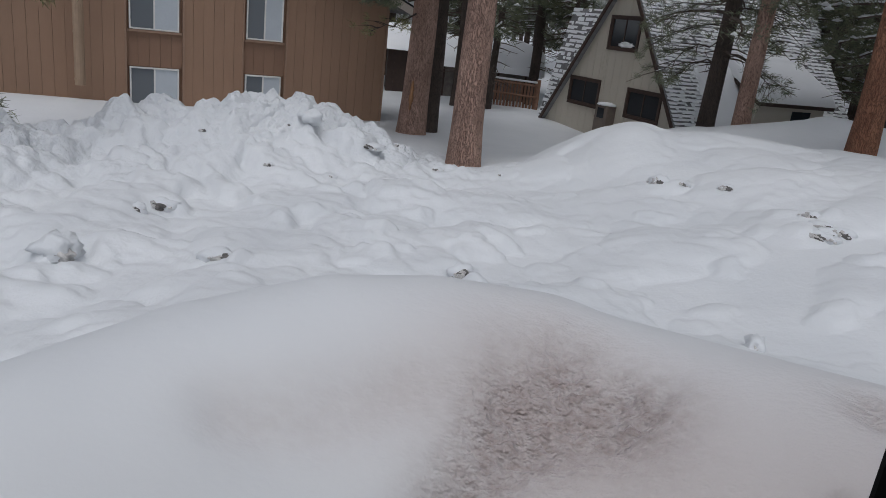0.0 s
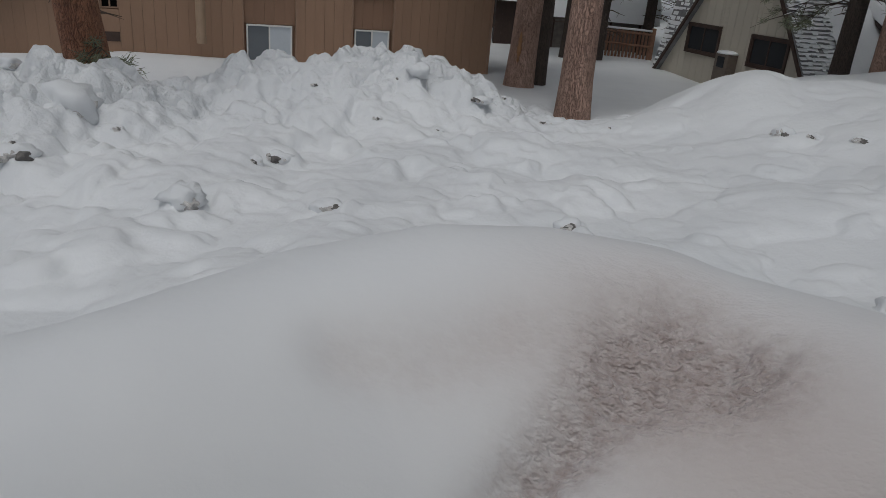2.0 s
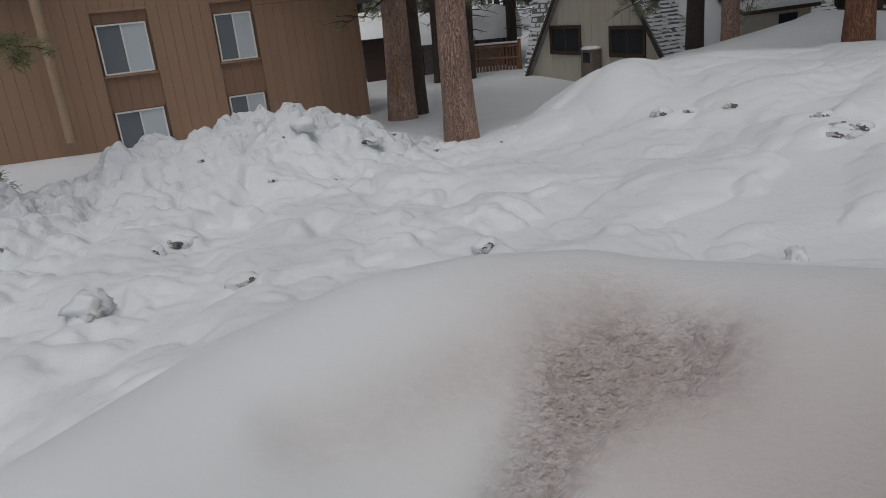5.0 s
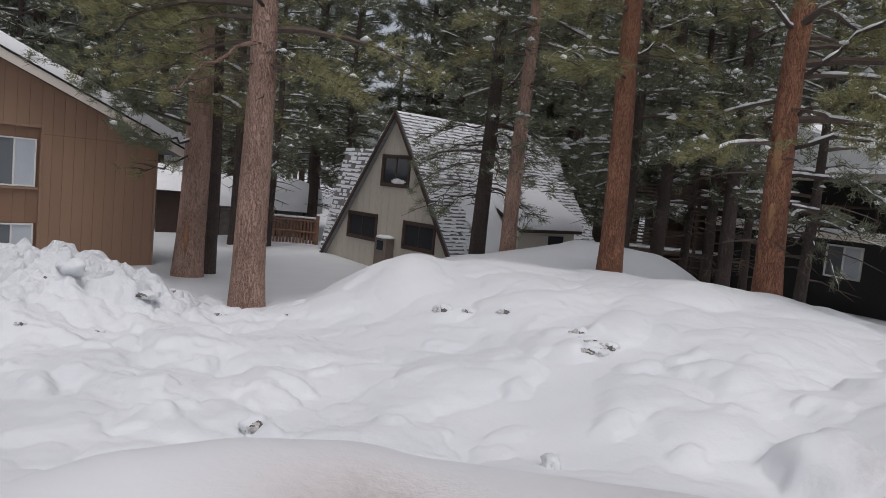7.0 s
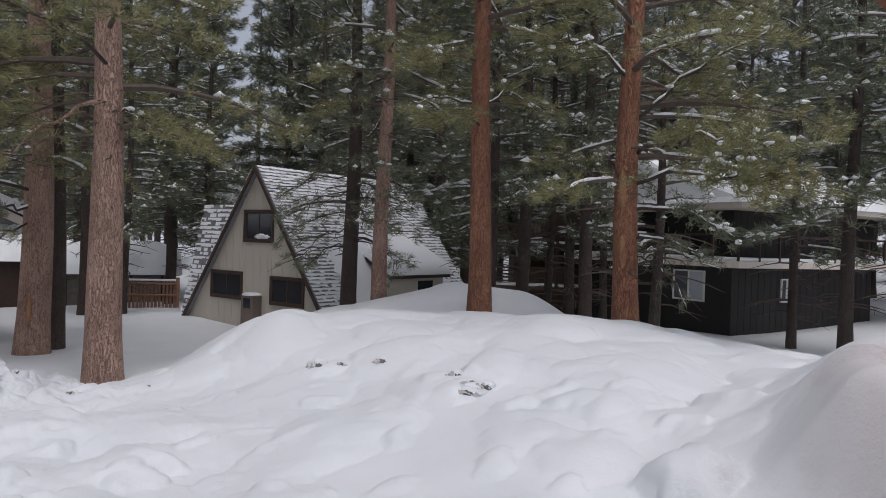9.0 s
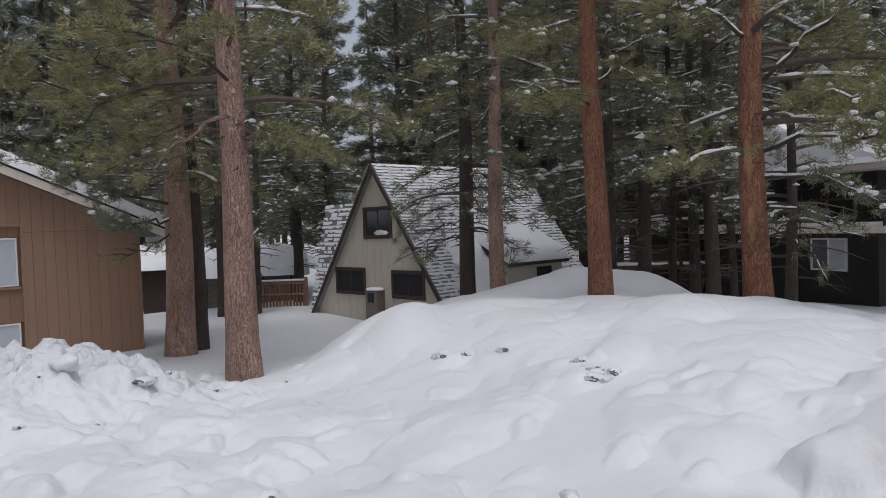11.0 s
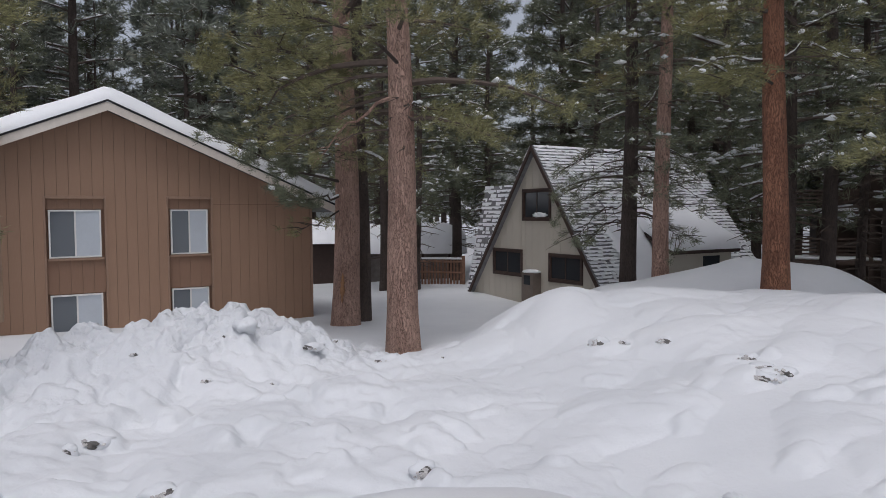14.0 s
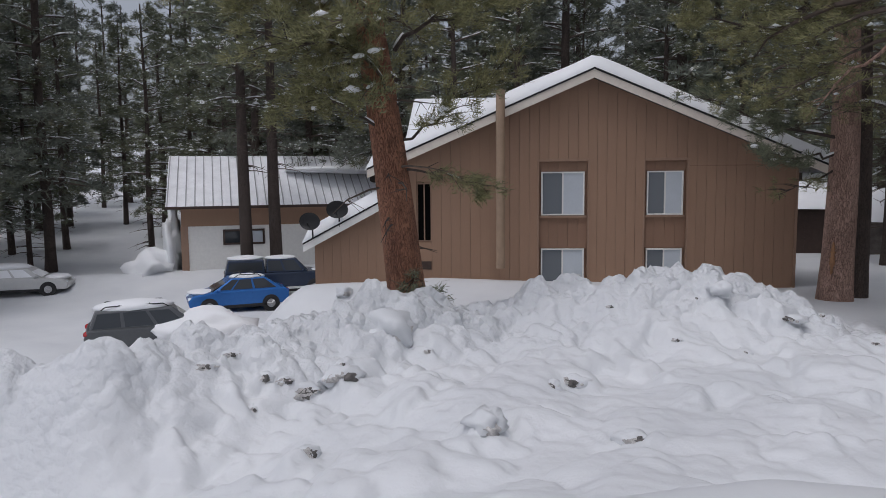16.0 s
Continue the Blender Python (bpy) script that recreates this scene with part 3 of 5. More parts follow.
BAND_1, BAND_2 = (1.44, 2.96), (4.74, 6.02)
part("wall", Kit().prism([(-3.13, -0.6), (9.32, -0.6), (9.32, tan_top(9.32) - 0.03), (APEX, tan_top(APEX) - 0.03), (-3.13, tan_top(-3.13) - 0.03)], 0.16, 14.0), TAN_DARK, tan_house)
cuts = [("wall", -3.13, -2.46), ("slot", -2.46, -1.98), ("wall", -1.98, 1.44), ("band", *BAND_1), ("wall", 2.96, 4.74), ("band", *BAND_2), ("wall", 6.02, 9.32)]
for kind, a, b in cuts:
    if kind == "wall":
        boards(tan_house, split(a, b, 0.30), lambda x: -0.5, tan_top, 0.0, 0.16, 0.007, TAN)
    elif kind == "slot":
        boards(tan_house, [a, b], lambda x: -0.5, lambda x: 2.36, 0.0, 0.16, 0.007, TAN)
        boards(tan_house, [a, b], lambda x: 4.28, tan_top, 0.0, 0.16, 0.007, TAN)
        part("wall_vent", Kit().box(a + 0.02, b - 0.02, -0.03, 0.0, 1.48, 1.74), DARK_TRIM, tan_house)
        # black sheets fill the frame for the darkness inside the open slot
        window(tan_house, a, b, 2.38, 4.26, 0.10, TAN_TRIM, FRAME_AND_SLOT_BLACK, FRAME_AND_SLOT_BLACK, 0.04, label="narrow open slot with a tan frame, its dark inside painted black")
    else:
        boards(tan_house, split(a, b, 0.30), lambda x: 4.92, tan_top, 0.0, 0.16, 0.007, TAN)
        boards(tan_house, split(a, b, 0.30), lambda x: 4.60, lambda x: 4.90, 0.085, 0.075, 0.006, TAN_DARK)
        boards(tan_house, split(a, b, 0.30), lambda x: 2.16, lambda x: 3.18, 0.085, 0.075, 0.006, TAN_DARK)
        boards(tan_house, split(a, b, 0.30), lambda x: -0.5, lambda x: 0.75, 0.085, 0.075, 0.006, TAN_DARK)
        k = Kit()
        k.box(a - 0.05, a, -0.025, 0.14, -0.4, 4.98).box(b, b + 0.05, -0.025, 0.14, -0.4, 4.98).box(a, b, -0.025, 0.1, 4.90, 4.98)
        part("recess_trim", k, TAN_TRIM, tan_house, bevel=0.008)
        window(tan_house, a + 0.07, b - 0.09, 3.20, 4.58, 0.09)
        window(tan_house, a + 0.07, b - 0.09, 0.78, 2.14, 0.09)
        part("window_sill", Kit().box(a + 0.02, b - 0.02, 0.0, 0.12, 3.13, 3.19), TAN_TRIM, tan_house)
part("corner_board", Kit().box(9.32, 9.40, -0.03, 0.2, -0.5, 5.0), TAN_TRIM, tan_house)
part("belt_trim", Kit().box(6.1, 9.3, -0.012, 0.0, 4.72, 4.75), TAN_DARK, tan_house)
for s, end in ((-1, -3.95), (1, 10.15)):
    p = [(APEX, 7.50), (end, 7.50 - SLOPE * abs(end - APEX))]
    quad = [(p[0][0], p[0][1]), (p[1][0], p[1][1]), (p[1][0], p[1][1] + 0.16), (p[0][0], p[0][1] + 0.16)]
    part("roof", Kit().prism(quad if s < 0 else quad[::-1], -0.55, 14.3), SHINGLE, tan_house)
    fas = [(p[0][0], p[0][1] - 0.10), (p[1][0], p[1][1] - 0.10), (p[1][0], p[1][1] + 0.15), (p[0][0], p[0][1] + 0.15)]
    part("fascia", Kit().prism(fas if s < 0 else fas[::-1], -0.60, -0.55), CREAM_TRIM, tan_house, "cream painted fascia board")
    drip = [(p[0][0], p[0][1] + 0.155), (p[1][0], p[1][1] + 0.155), (p[1][0], p[1][1] + 0.21), (p[0][0], p[0][1] + 0.21)]
    part("drip_edge", Kit().prism(drip if s < 0 else drip[::-1], -0.63, -0.5), BLACK, tan_house)
snow_slab(tan_house, [(-4.0, 7.66 - SLOPE * 7.05), (APEX, 7.67), (10.2, 7.66 - SLOPE * 7.15)], -0.60, 14.3, 0.44, nx=60, ny=90)
part("cross_roof", Kit().prism([(-2.9, 4.6), (1.0, 4.6), (1.0, 7.2), (-2.9, 7.2)], 7.5, 12.5), TAN, tan_house)
k = Kit()
k.add([(-3.3, 3.2, 5.35), (1.6, 3.2, 5.35), (1.6, 7.5, 7.75), (-3.3, 7.5, 7.75), (-3.3, 13, 5.4), (1.6, 13, 5.4), (-3.3, 3.2, 5.05), (1.6, 3.2, 5.05)], [(0, 1, 2, 3), (3, 2, 5, 4), (6, 7, 1, 0), (0, 3, 4, 6), (1, 7, 5, 2)])
part("cross_roof_snow", k, SNOW, tan_house, "thick snow on the rear roof", bevel=0.12)
pipe = Kit().tube([(0.21, -0.80, 1.62), (0.21, -0.80, 7.05)], [0.14, 0.14], 14)
flue = part("flue_pipe", pipe, PIPE_TAN, tan_house, "tan-painted metal flue pipe", smooth=False)
for z in (1.75, 3.0, 4.4, 5.6):
    part("pipe_strap", Kit().tube([(0.21, -0.80, z), (0.21, -0.80, z + 0.05)], [0.153, 0.153], 14).box(0.17, 0.25, -0.68, -0.0, z, z + 0.05), PIPE_TAN, flue)

# lean-to at the side of the tan house
lean_to = thing("lean_to_shed", pose(-11.151, 20.116, 0, 0, 0, 29), "tan board-sided lean-to with a snowy sloping roof", "shed")
part("wall", Kit().prism([(-5.78, -0.8), (-3.25, -0.8), (-3.25, 3.62), (-5.78, 2.28)], -0.05, 5.0), TAN_DARK, lean_to)
boards(lean_to, split(-5.78, -3.2, 0.3), lambda x: -0.7, lambda x: 2.27 + 0.53 * (x + 5.78), -0.13, 0.08, 0.004, TAN)
part("roof", Kit().prism([(-6.05, 2.20), (-3.2, 3.71), (-3.2, 3.83), (-6.05, 2.32)], -0.5, 5.2), SHINGLE, lean_to)
part("fascia", Kit().prism([(-6.05, 2.10), (-3.2, 3.61), (-3.2, 3.84), (-6.05, 2.33)], -0.54, -0.5), WHITE, lean_to, "white fascia board")
part("drip_edge", Kit().prism([(-6.06, 2.335), (-3.2, 3.845), (-3.2, 3.90), (-6.06, 2.39)], -0.56, -0.5), BLACK, lean_to)
snow_slab(lean_to, [(-6.08, 2.38), (-3.2, 3.9)], -0.55, 5.2, 0.42, seed=3)


def satellite_dish(m):
    dish = thing("satellite_dish", m, "dark round satellite dish on a short mast", "dish", "dishes on the lean-to")
    bm = Kit()
    rings, sides = 5, 18
    vs = [(0, 0, 0)]
    for i in range(1, rings + 1):
        q = i / rings
        vs += [(0.36 * q * math.cos(2 * math.pi * s / sides), -0.10 * q * q, 0.28 * q * math.sin(2 * math.pi * s / sides)) for s in range(sides)]
    fs = [(0, 1 + (s + 1) % sides, 1 + s) for s in range(sides)]
    for i in range(rings - 1):
        fs += [(1 + i * sides + s, 1 + i * sides + (s + 1) % sides, 1 + (i + 1) * sides + (s + 1) % sides, 1 + (i + 1) * sides + s) for s in range(sides)]
    bm.add(vs, fs)
    reflector = part("reflector", bm, BLACK, dish)
    reflector.modifiers.new("thickness", "SOLIDIFY").thickness = 0.015
    part("mast", Kit().tube([(0, 0.02, 0), (0, 0.10, -0.15), (0, 0.10, -0.55)], [0.025, 0.025, 0.025]), BLACK, dish)
    part("feed_arm", Kit().tube([(0, 0.0, -0.25), (0, -0.30, -0.08)], [0.012, 0.012]).box(-0.04, 0.04, -0.36, -0.28, -0.12, -0.03), BLACK, dish)
    return dish


SIDE = pose(-11.151, 20.116, 0, 0, 0, 29)
satellite_dish(SIDE @ pose(-5.72, -0.75, 3.10, 0, 0, -12))
satellite_dish(SIDE @ pose(-4.88, -0.62, 3.46, 0, 0, -5))

# the A-frame cabin
a_frame = thing("a_frame_cabin", pose(5.12, 26.5, 0, 0, 0, -62.1), "cream A-frame cabin with a steep snow-dusted shingle roof", "cabin")
RISE, RIDGE, LONG = 1.38, 6.86, 8.5


def gable(x):
    return RIDGE - 0.12 - RISE * abs(x)


half = (RIDGE + 0.4) / RISE
part("wall", Kit().prism([(-half, -0.5), (half, -0.5), (0, RIDGE - 0.15)], 0.06, LONG - 0.1), CREAM, a_frame)
holes = ((-0.70, 0.82, 4.20, 5.22), (-2.62, -0.86, 2.04, 2.92), (0.86, 2.50, 2.00, 2.86))
edges = sorted(set(split(-half + 0.25, half - 0.25, 0.40) + [h[0] for h in holes] + [h[1] for h in holes]))
edges = [e for i, e in enumerate(edges) if i == 0 or e - edges[i - 1] > 0.05]
for a, b in zip(edges, edges[1:]):
    mid, spans, z = (a + b) / 2, [], -0.4
    for x0, x1, z0, z1 in sorted(holes, key=lambda h: h[2]):
        if x0 - 0.02 < mid < x1 + 0.02:
            spans.append((z, z0))
            z = z1
    spans.append((z, None))
    for z0, z1 in spans:
        if z1 is None:
            if gable(mid) > z0 + 0.1:
                boards(a_frame, [a, b], lambda x: z0, lambda x: max(gable(x), z0 + 0.02), 0.0, 0.06, 0.012, CREAM)
        else:
            boards(a_frame, [a, b], lambda x: z0, lambda x: min(z1, max(gable(x), z0 + 0.02)), 0.0, 0.06, 0.012, CREAM)
for x0, x1, z0, z1 in holes:
    k = Kit()
    for a, b, c, d in ((x0 - 0.08, x1 + 0.08, z1, z1 + 0.09), (x0 - 0.08, x1 + 0.08, z0 - 0.09, z0), (x0 - 0.08, x0, z0, z1), (x1, x1 + 0.08, z0, z1)):
        k.box(a, b, -0.05, 0.02, c, d)
    part("window_casing", k, DARK_TRIM, a_frame, "dark brown window casing", bevel=0.008)
    window(a_frame, x0, x1, z0, z1, 0.02, DARK_TRIM, GLASS_DARK, GLASS_DARK, 0.05, label="dark sliding window in brown casing")
# snow caught on the upper sill and in the window
part("sill_snow", Kit().blob((0.28, -0.005, 4.32), 0.34, 0.03, 0.09, 3, 0.9, 0, 3), SNOW, a_frame, "snow stuck to the upper window", smooth=True)
for s in (-1, 1):
    x1, z1 = s * (half + 0.25), RIDGE - RISE * (half + 0.25)
    q = [(0, RIDGE - 0.12), (x1, z1 - 0.12), (x1, z1 + 0.06), (0, RIDGE + 0.06)]
    part("roof", Kit().prism(q if s < 0 else q[::-1], -0.20, LONG), SHINGLE, a_frame, "grey shingle roof dusted with snow")
    q = [(0, RIDGE - 0.14), (x1, z1 - 0.14), (x1, z1 + 0.05), (0, RIDGE + 0.05)]
    part("bargeboard", Kit().prism(q if s < 0 else q[::-1], -0.26, -0.20), DARK_TRIM, a_frame)
# courses of shingles on the slope that faces the wood's edge, each with its strip of snow
SLOPE_LEN = (half + 0.2) * math.hypot(1, RISE)
ux, uz = 1 / math.hypot(1, RISE), -RISE / math.hypot(1, RISE)
rng = random.Random(4)
N_COURSE = 62
for s in (-1, 1):
    for i in range(N_COURSE):
        d0, d1 = SLOPE_LEN * i / N_COURSE, SLOPE_LEN * (i + 1) / N_COURSE
        lift0, lift1 = 0.075, 0.12
        P = [(s * (ux * d0 - uz * lift0), RIDGE + uz * d0 + ux * lift0), (s * (ux * d1 - uz * lift1), RIDGE + uz * d1 + ux * lift1), (s * ux * d1, RIDGE + uz * d1 + 0.02), (s * ux * d0, RIDGE + uz * d0 + 0.02)]
        part("shingle_course", Kit().prism(P if s < 0 else P[::-1], -0.21, LONG + 0.01), SHINGLE, a_frame)
        k, y = Kit(), -0.20
        while y < LONG:
            y2 = min(LONG, y + rng.uniform(0.05, 0.24))
            if rng.random() < (0.985 if i < 16 else 0.955):
                full = rng.random() < (0.72 if i < 9 else 0.34)
                a, b = d0, d1 + 0.012 if full else d1 - rng.uniform(0.01, 0.07)
                h0, h1 = 0.075 + 0.045 * (a - d0) / (d1 - d0), 0.075 + 0.045 * (b - d0) / (d1 - d0)
                t = rng.uniform(0.012, 0.035)
                P = [(s * (ux * a - uz * (h0 + t)), RIDGE + uz * a + ux * (h0 + t)), (s * (ux * b - uz * (h1 + t)), RIDGE + uz * b + ux * (h1 + t)), (s * (ux * b - uz * h1), RIDGE + uz * b + ux * h1), (s * (ux * a - uz * h0), RIDGE + uz * a + ux * h0)]
                k.prism(P if s < 0 else P[::-1], y, y2)
            y = y2
        ob = part("course_snow", k, SNOW, a_frame)
        ob["kind"] = "stuff"
# a steep cross wing on the far side, its slope set back a little behind the gable
WING = [(0.14, 0.2), (1.35, 5.55), (2.56, 0.2)]
part("side_roof", Kit().add([(x, y, z) for x in (-5.15, -0.7) for y, z in WING], [(0, 1, 2), (5, 4, 3), (1, 0, 3, 4), (2, 1, 4, 5), (0, 2, 5, 3)]), SHINGLE, a_frame, "snow-dusted side roof slope")
for i in range(30):
    k, x = Kit(), -5.15
    while x < -0.9:
        x2 = min(-0.9, x + rng.uniform(0.05, 0.3))
        if rng.random() < 0.78:
            q0, q1 = i / 30, (i + rng.uniform(0.35, 0.9)) / 30
            (y0, z0), (y1, z1) = ((1.35 - 1.21 * q, 5.57 - 5.35 * q) for q in (q0, q1))
            k.add([(u, y + dy, z) for u in (x, x2) for y, z, dy in ((y0, z0, -0.005), (y0, z0, -0.04), (y1, z1, -0.04), (y1, z1, -0.005))], [(0, 1, 2, 3), (7, 6, 5, 4), (1, 5, 6, 2), (0, 4, 5, 1), (3, 2, 6, 7)])
        x = x2
    part("course_snow", k, SNOW, a_frame)["kind"] = "stuff"
# dormer on the near slope
part("dormer_wall", Kit().prism([(2.3, 0.5), (3.62, 0.5), (3.62, 3.02), (2.3, 3.66)], 3.15, 6.5), CREAM, a_frame, "cream dormer wall")
part("dormer_window_side", Kit().box(3.62, 3.65, 4.9, 5.8, 2.35, 2.8), GLASS_DARK, a_frame, "small dark dormer window")
part("dormer_roof", Kit().prism([(2.1, 3.80), (3.85, 2.92), (3.85, 3.04), (2.1, 3.92)], 2.95, 6.7), DARK_TRIM, a_frame)
snow_slab(a_frame, [(1.75, 4.36), (2.1, 3.98), (3.9, 3.05)], 2.92, 6.72, 0.36, "dormer_snow", "deep smooth snow on the dormer roof", seed=11, nx=34, ny=34)
# snow that has slid together in the valley beside the dormer
nd, ny = 40, 24
D, Y = np.meshgrid(np.linspace(3.6, 9.0, nd), np.linspace(1.2, 3.3, ny), indexing="ij")
edge = np.clip(np.minimum(np.minimum(D - 3.6, 9.2 - D) / 1.6, np.minimum(Y - 1.2, 3.3 - Y) / 0.6) + 0.35 * soft_noise(D, Y, 0.5, 60), 0, 1)
lift = 0.06 + 0.20 * np.sqrt(1 - (1 - edge) ** 2) * (edge > 0.02)
k = Kit()
k.v = [tuple(p) for p in np.stack([ux * D - uz * lift, Y, RIDGE + uz * D + ux * lift], -1).reshape(-1, 3).tolist()]
I = np.arange(nd * ny).reshape(nd, ny)
k.f = [tuple(map(int, f)) for f in np.stack([I[:-1, :-1], I[1:, :-1], I[1:, 1:], I[:-1, 1:]], -1).reshape(-1, 4)]
part("valley_snow", k, SNOW, a_frame, "smooth snow gathered beside the dormer", smooth=True)

meter = thing("meter_cabinet", pose(5.12, 26.5, 0, 0, 0, -62.1), "grey wooden meter cabinet capped with snow against the cabin", "cabinet")
part("cabinet_body", Kit().box(-0.32, 0.36, -0.42, -0.02, 0.6, 2.2), METER_BOX, meter, bevel=0.02)
part("dial_window", Kit().box(-0.16, 0.2, -0.44, -0.42, 1.75, 2.1), GLASS_DARK, meter)
part("snow_cap", Kit().blob((0.02, -0.22, 2.22), 0.46, 0.30, 0.09, 2, 0.2, 0.7), SNOW, meter, "snow cap", smooth=True)

# the black house on the far side
black_house = thing("black_house", pose(*at(47.4, 31), 0, 0, 0, 4), "two-storey black-sided house with a snow-covered roof", "house")
part("wall", Kit().box(0.06, 9.6, 0.06, 9.0, -0.5, 6.0), BLACK_SIDING, black_house)
boards(black_house, split(0.0, 9.6, 0.4), lambda x: -0.5, lambda x: 6.0, 0.0, 0.06, 0.02, BLACK_SIDING)
left_face = new("side_wall")
left_face.parent = black_house
left_face.matrix_basis = pose(0, 9.0, 0, 0, 0, -90)
part("wall_panel", Kit().box(0, 9.0, -0.02, 0.05, -0.5, 6.0), BLACK_SIDING, left_face)
window(black_house, 3.0, 3.75, 2.25, 3.25, -0.03, WHITE, GLASS_DARK, BLIND, 0.06)
for x0, x1, z0, z1 in ((6.0, 7.7, 2.2, 3.5),):
    win = Kit()
    for a, b, c, d in ((x0, x1, z1 - 0.07, z1), (x0, x1, z0, z0 + 0.07), (x0, x0 + 0.07, z0, z1), (x1 - 0.07, x1, z0, z1), ((x0 + x1) / 2 - 0.03, (x0 + x1) / 2 + 0.03, z0, z1)):
        win.box(a, b, -0.09, -0.02, c, d)
    if z0 < 3:
        part("window_frame", win, WHITE, left_face)
        part("pane", Kit().box(x0 + 0.07, (x0 + x1) / 2 - 0.03, -0.05, -0.03, z0 + 0.07, z1 - 0.07), GLASS_GREY, left_face)
        part("pane", Kit().box((x0 + x1) / 2 + 0.03, x1 - 0.07, -0.05, -0.03, z0 + 0.07, z1 - 0.07), BLIND, left_face)
part("balcony", Kit().box(-1.3, 9.6, -1.3, 0.0, 3.72, 3.98).box(-1.3, 0.0, 0.0, 9.0, 3.72, 3.98), CREAM_TRIM, black_house, "pale snow-edged balcony floor", bevel=0.02)
part("balcony_snow", Kit().box(-1.28, 9.5, -1.25, -0.1, 3.98, 4.12).box(-1.28, -0.1, -0.1, 8.9, 3.98, 4.12), SNOW, black_house, bevel=0.05)
for i in range(9):
    part("baluster", Kit().box(-1.28 + i * 1.2, -1.20 + i * 1.2, -1.28, -1.20, 3.98, 4.95), DARK_TRIM, black_house)
    part("baluster", Kit().box(-1.28, -1.20, -1.28 + i * 1.2, -1.20 + i * 1.2, 3.98, 4.95), DARK_TRIM, black_house)
part("handrail", Kit().box(-1.32, 9.5, -1.32, -1.17, 4.95, 5.03).box(-1.32, -1.17, -1.1, 8.9, 4.95, 5.03), DARK_TRIM, black_house)
part("roof", Kit().prism([(-1.6, 6.0), (11.0, 6.0), (11.0, 6.2), (-1.6, 6.2)], -1.6, 9.6), CREAM_TRIM, black_house)
k = Kit()
k.add([(-1.7, -1.7, 6.2), (11.1, -1.7, 6.2), (11.1, 9.7, 6.2), (-1.7, 9.7, 6.2), (-1.5, -1.5, 6.5), (10.9, -1.5, 6.5), (10.9, 4, 8.3), (-1.5, 4, 8.3), (10.9, 9.5, 6.5), (-1.5, 9.5, 6.5)],
      [(0, 1, 5, 4), (4, 5, 6, 7), (7, 6, 8, 9), (9, 8, 2, 3), (1, 2, 8, 6, 5), (0, 4, 7, 9, 3)])
part("roof_snow", k, SNOW, black_house, "deep roof snow", bevel=0.15)

# the brown house with balconies behind the thin trees
brown_house = thing("brown_house", pose(*at(31.2, 37), 0, 0, 0, -28), "dark brown house with snow-edged balconies and stairs", "house")
part("wall", Kit().prism([(0.0, -0.5), (9.0, -0.5), (9.0, 7.2), (5.4, 9.4), (0.0, 6.4)], 1.6, 8), BROWN_SIDING, brown_house)
boards(brown_house, split(0, 9.0, 0.45), lambda x: -0.4, lambda x: 6.4 + 0.555 * x if x < 5.4 else 9.4 - 0.61 * (x - 5.4), 1.53, 0.07, 0.02, BROWN_SIDING)
for z in (2.0, 4.2):
    part("balcony", Kit().box(-1.2, 9.0, -0.2, 1.5, z, z + 0.2), BROWN_SIDING, brown_house)
    part("balcony_snow", Kit().box(-1.15, 8.9, -0.18, 0.6, z + 0.2, z + 0.34), SNOW, brown_house, bevel=0.05)
    for i in range(5):
        part("rail", Kit().box(-1.2, 9.0, -0.2, -0.14, z + 0.42 + 0.17 * i, z + 0.50 + 0.17 * i), BROWN_SIDING, brown_house)
    window(brown_house, 5.8, 7.2, z + 0.5, z + 1.7, 1.5, WHITE, GLASS_DARK, GLASS_GREY, 0.06)
for x in (-1.2, 2.0, 5.2, 8.8):
    part("post", Kit().box(x, x + 0.16, -0.2, -0.04, -0.5, 6.2), STEEL if x < 0 else BROWN_SIDING, brown_house)
part("roof", Kit().prism([(-1.3, 5.75), (5.4, 9.45), (5.4, 9.65), (-1.3, 5.95)], -0.6, 8.4), CREAM_TRIM, brown_house)
part("roof", Kit().prism([(5.4, 9.45), (10.2, 6.5), (10.2, 6.7), (5.4, 9.65)], -0.6, 8.4), CREAM_TRIM, brown_house)
snow_slab(brown_house, [(-1.35, 5.93), (5.4, 9.66), (10.3, 6.7)], -0.65, 8.4, 0.35, seed=5)

# the long white and brown building by the yard
WHITE_AT = at(-52.9, 44)
white_building = thing("white_building", pose(*WHITE_AT, -0.57, 0, 0, 50) @ Matrix.Scale(1.128, 4), "long white-and-brown building with a ribbed snowy metal roof", "building")
part("wall", Kit().prism([(0, -1.2), (16, -1.2), (16, 3.2), (0, 3.2)], 0.0, 8), WHITE_WALL, white_building)
part("upper_cladding", Kit().box(-0.02, 16.02, -0.04, 8.02, 2.05, 3.2), TAN, white_building, "brown upper cladding")
part("corner_board", Kit().box(-0.06, 0.3, -0.07, 0.0, -1.0, 2.05), TAN_TRIM, white_building)
window(white_building, 2.0, 4.1, 1.05, 1.85, -0.03, DARK_TRIM, GLASS_DARK, BLIND, 0.1, label="dark-framed strip window")
window(white_building, 10.2, 12.2, 1.05, 1.85, -0.03, DARK_TRIM, GLASS_DARK, GLASS_DARK, 0.1, label="dark-framed strip window")
k = Kit().add([(-0.7, -0.7, 3.05), (16.7, -0.7, 3.05), (16.7, 4, 5.75), (-0.7, 4, 5.75), (16.7, 8.7, 3.05), (-0.7, 8.7, 3.05)], [(0, 1, 2, 3), (3, 2, 4, 5), (0, 3, 5), (1, 4, 2), (5, 4, 1, 0)])
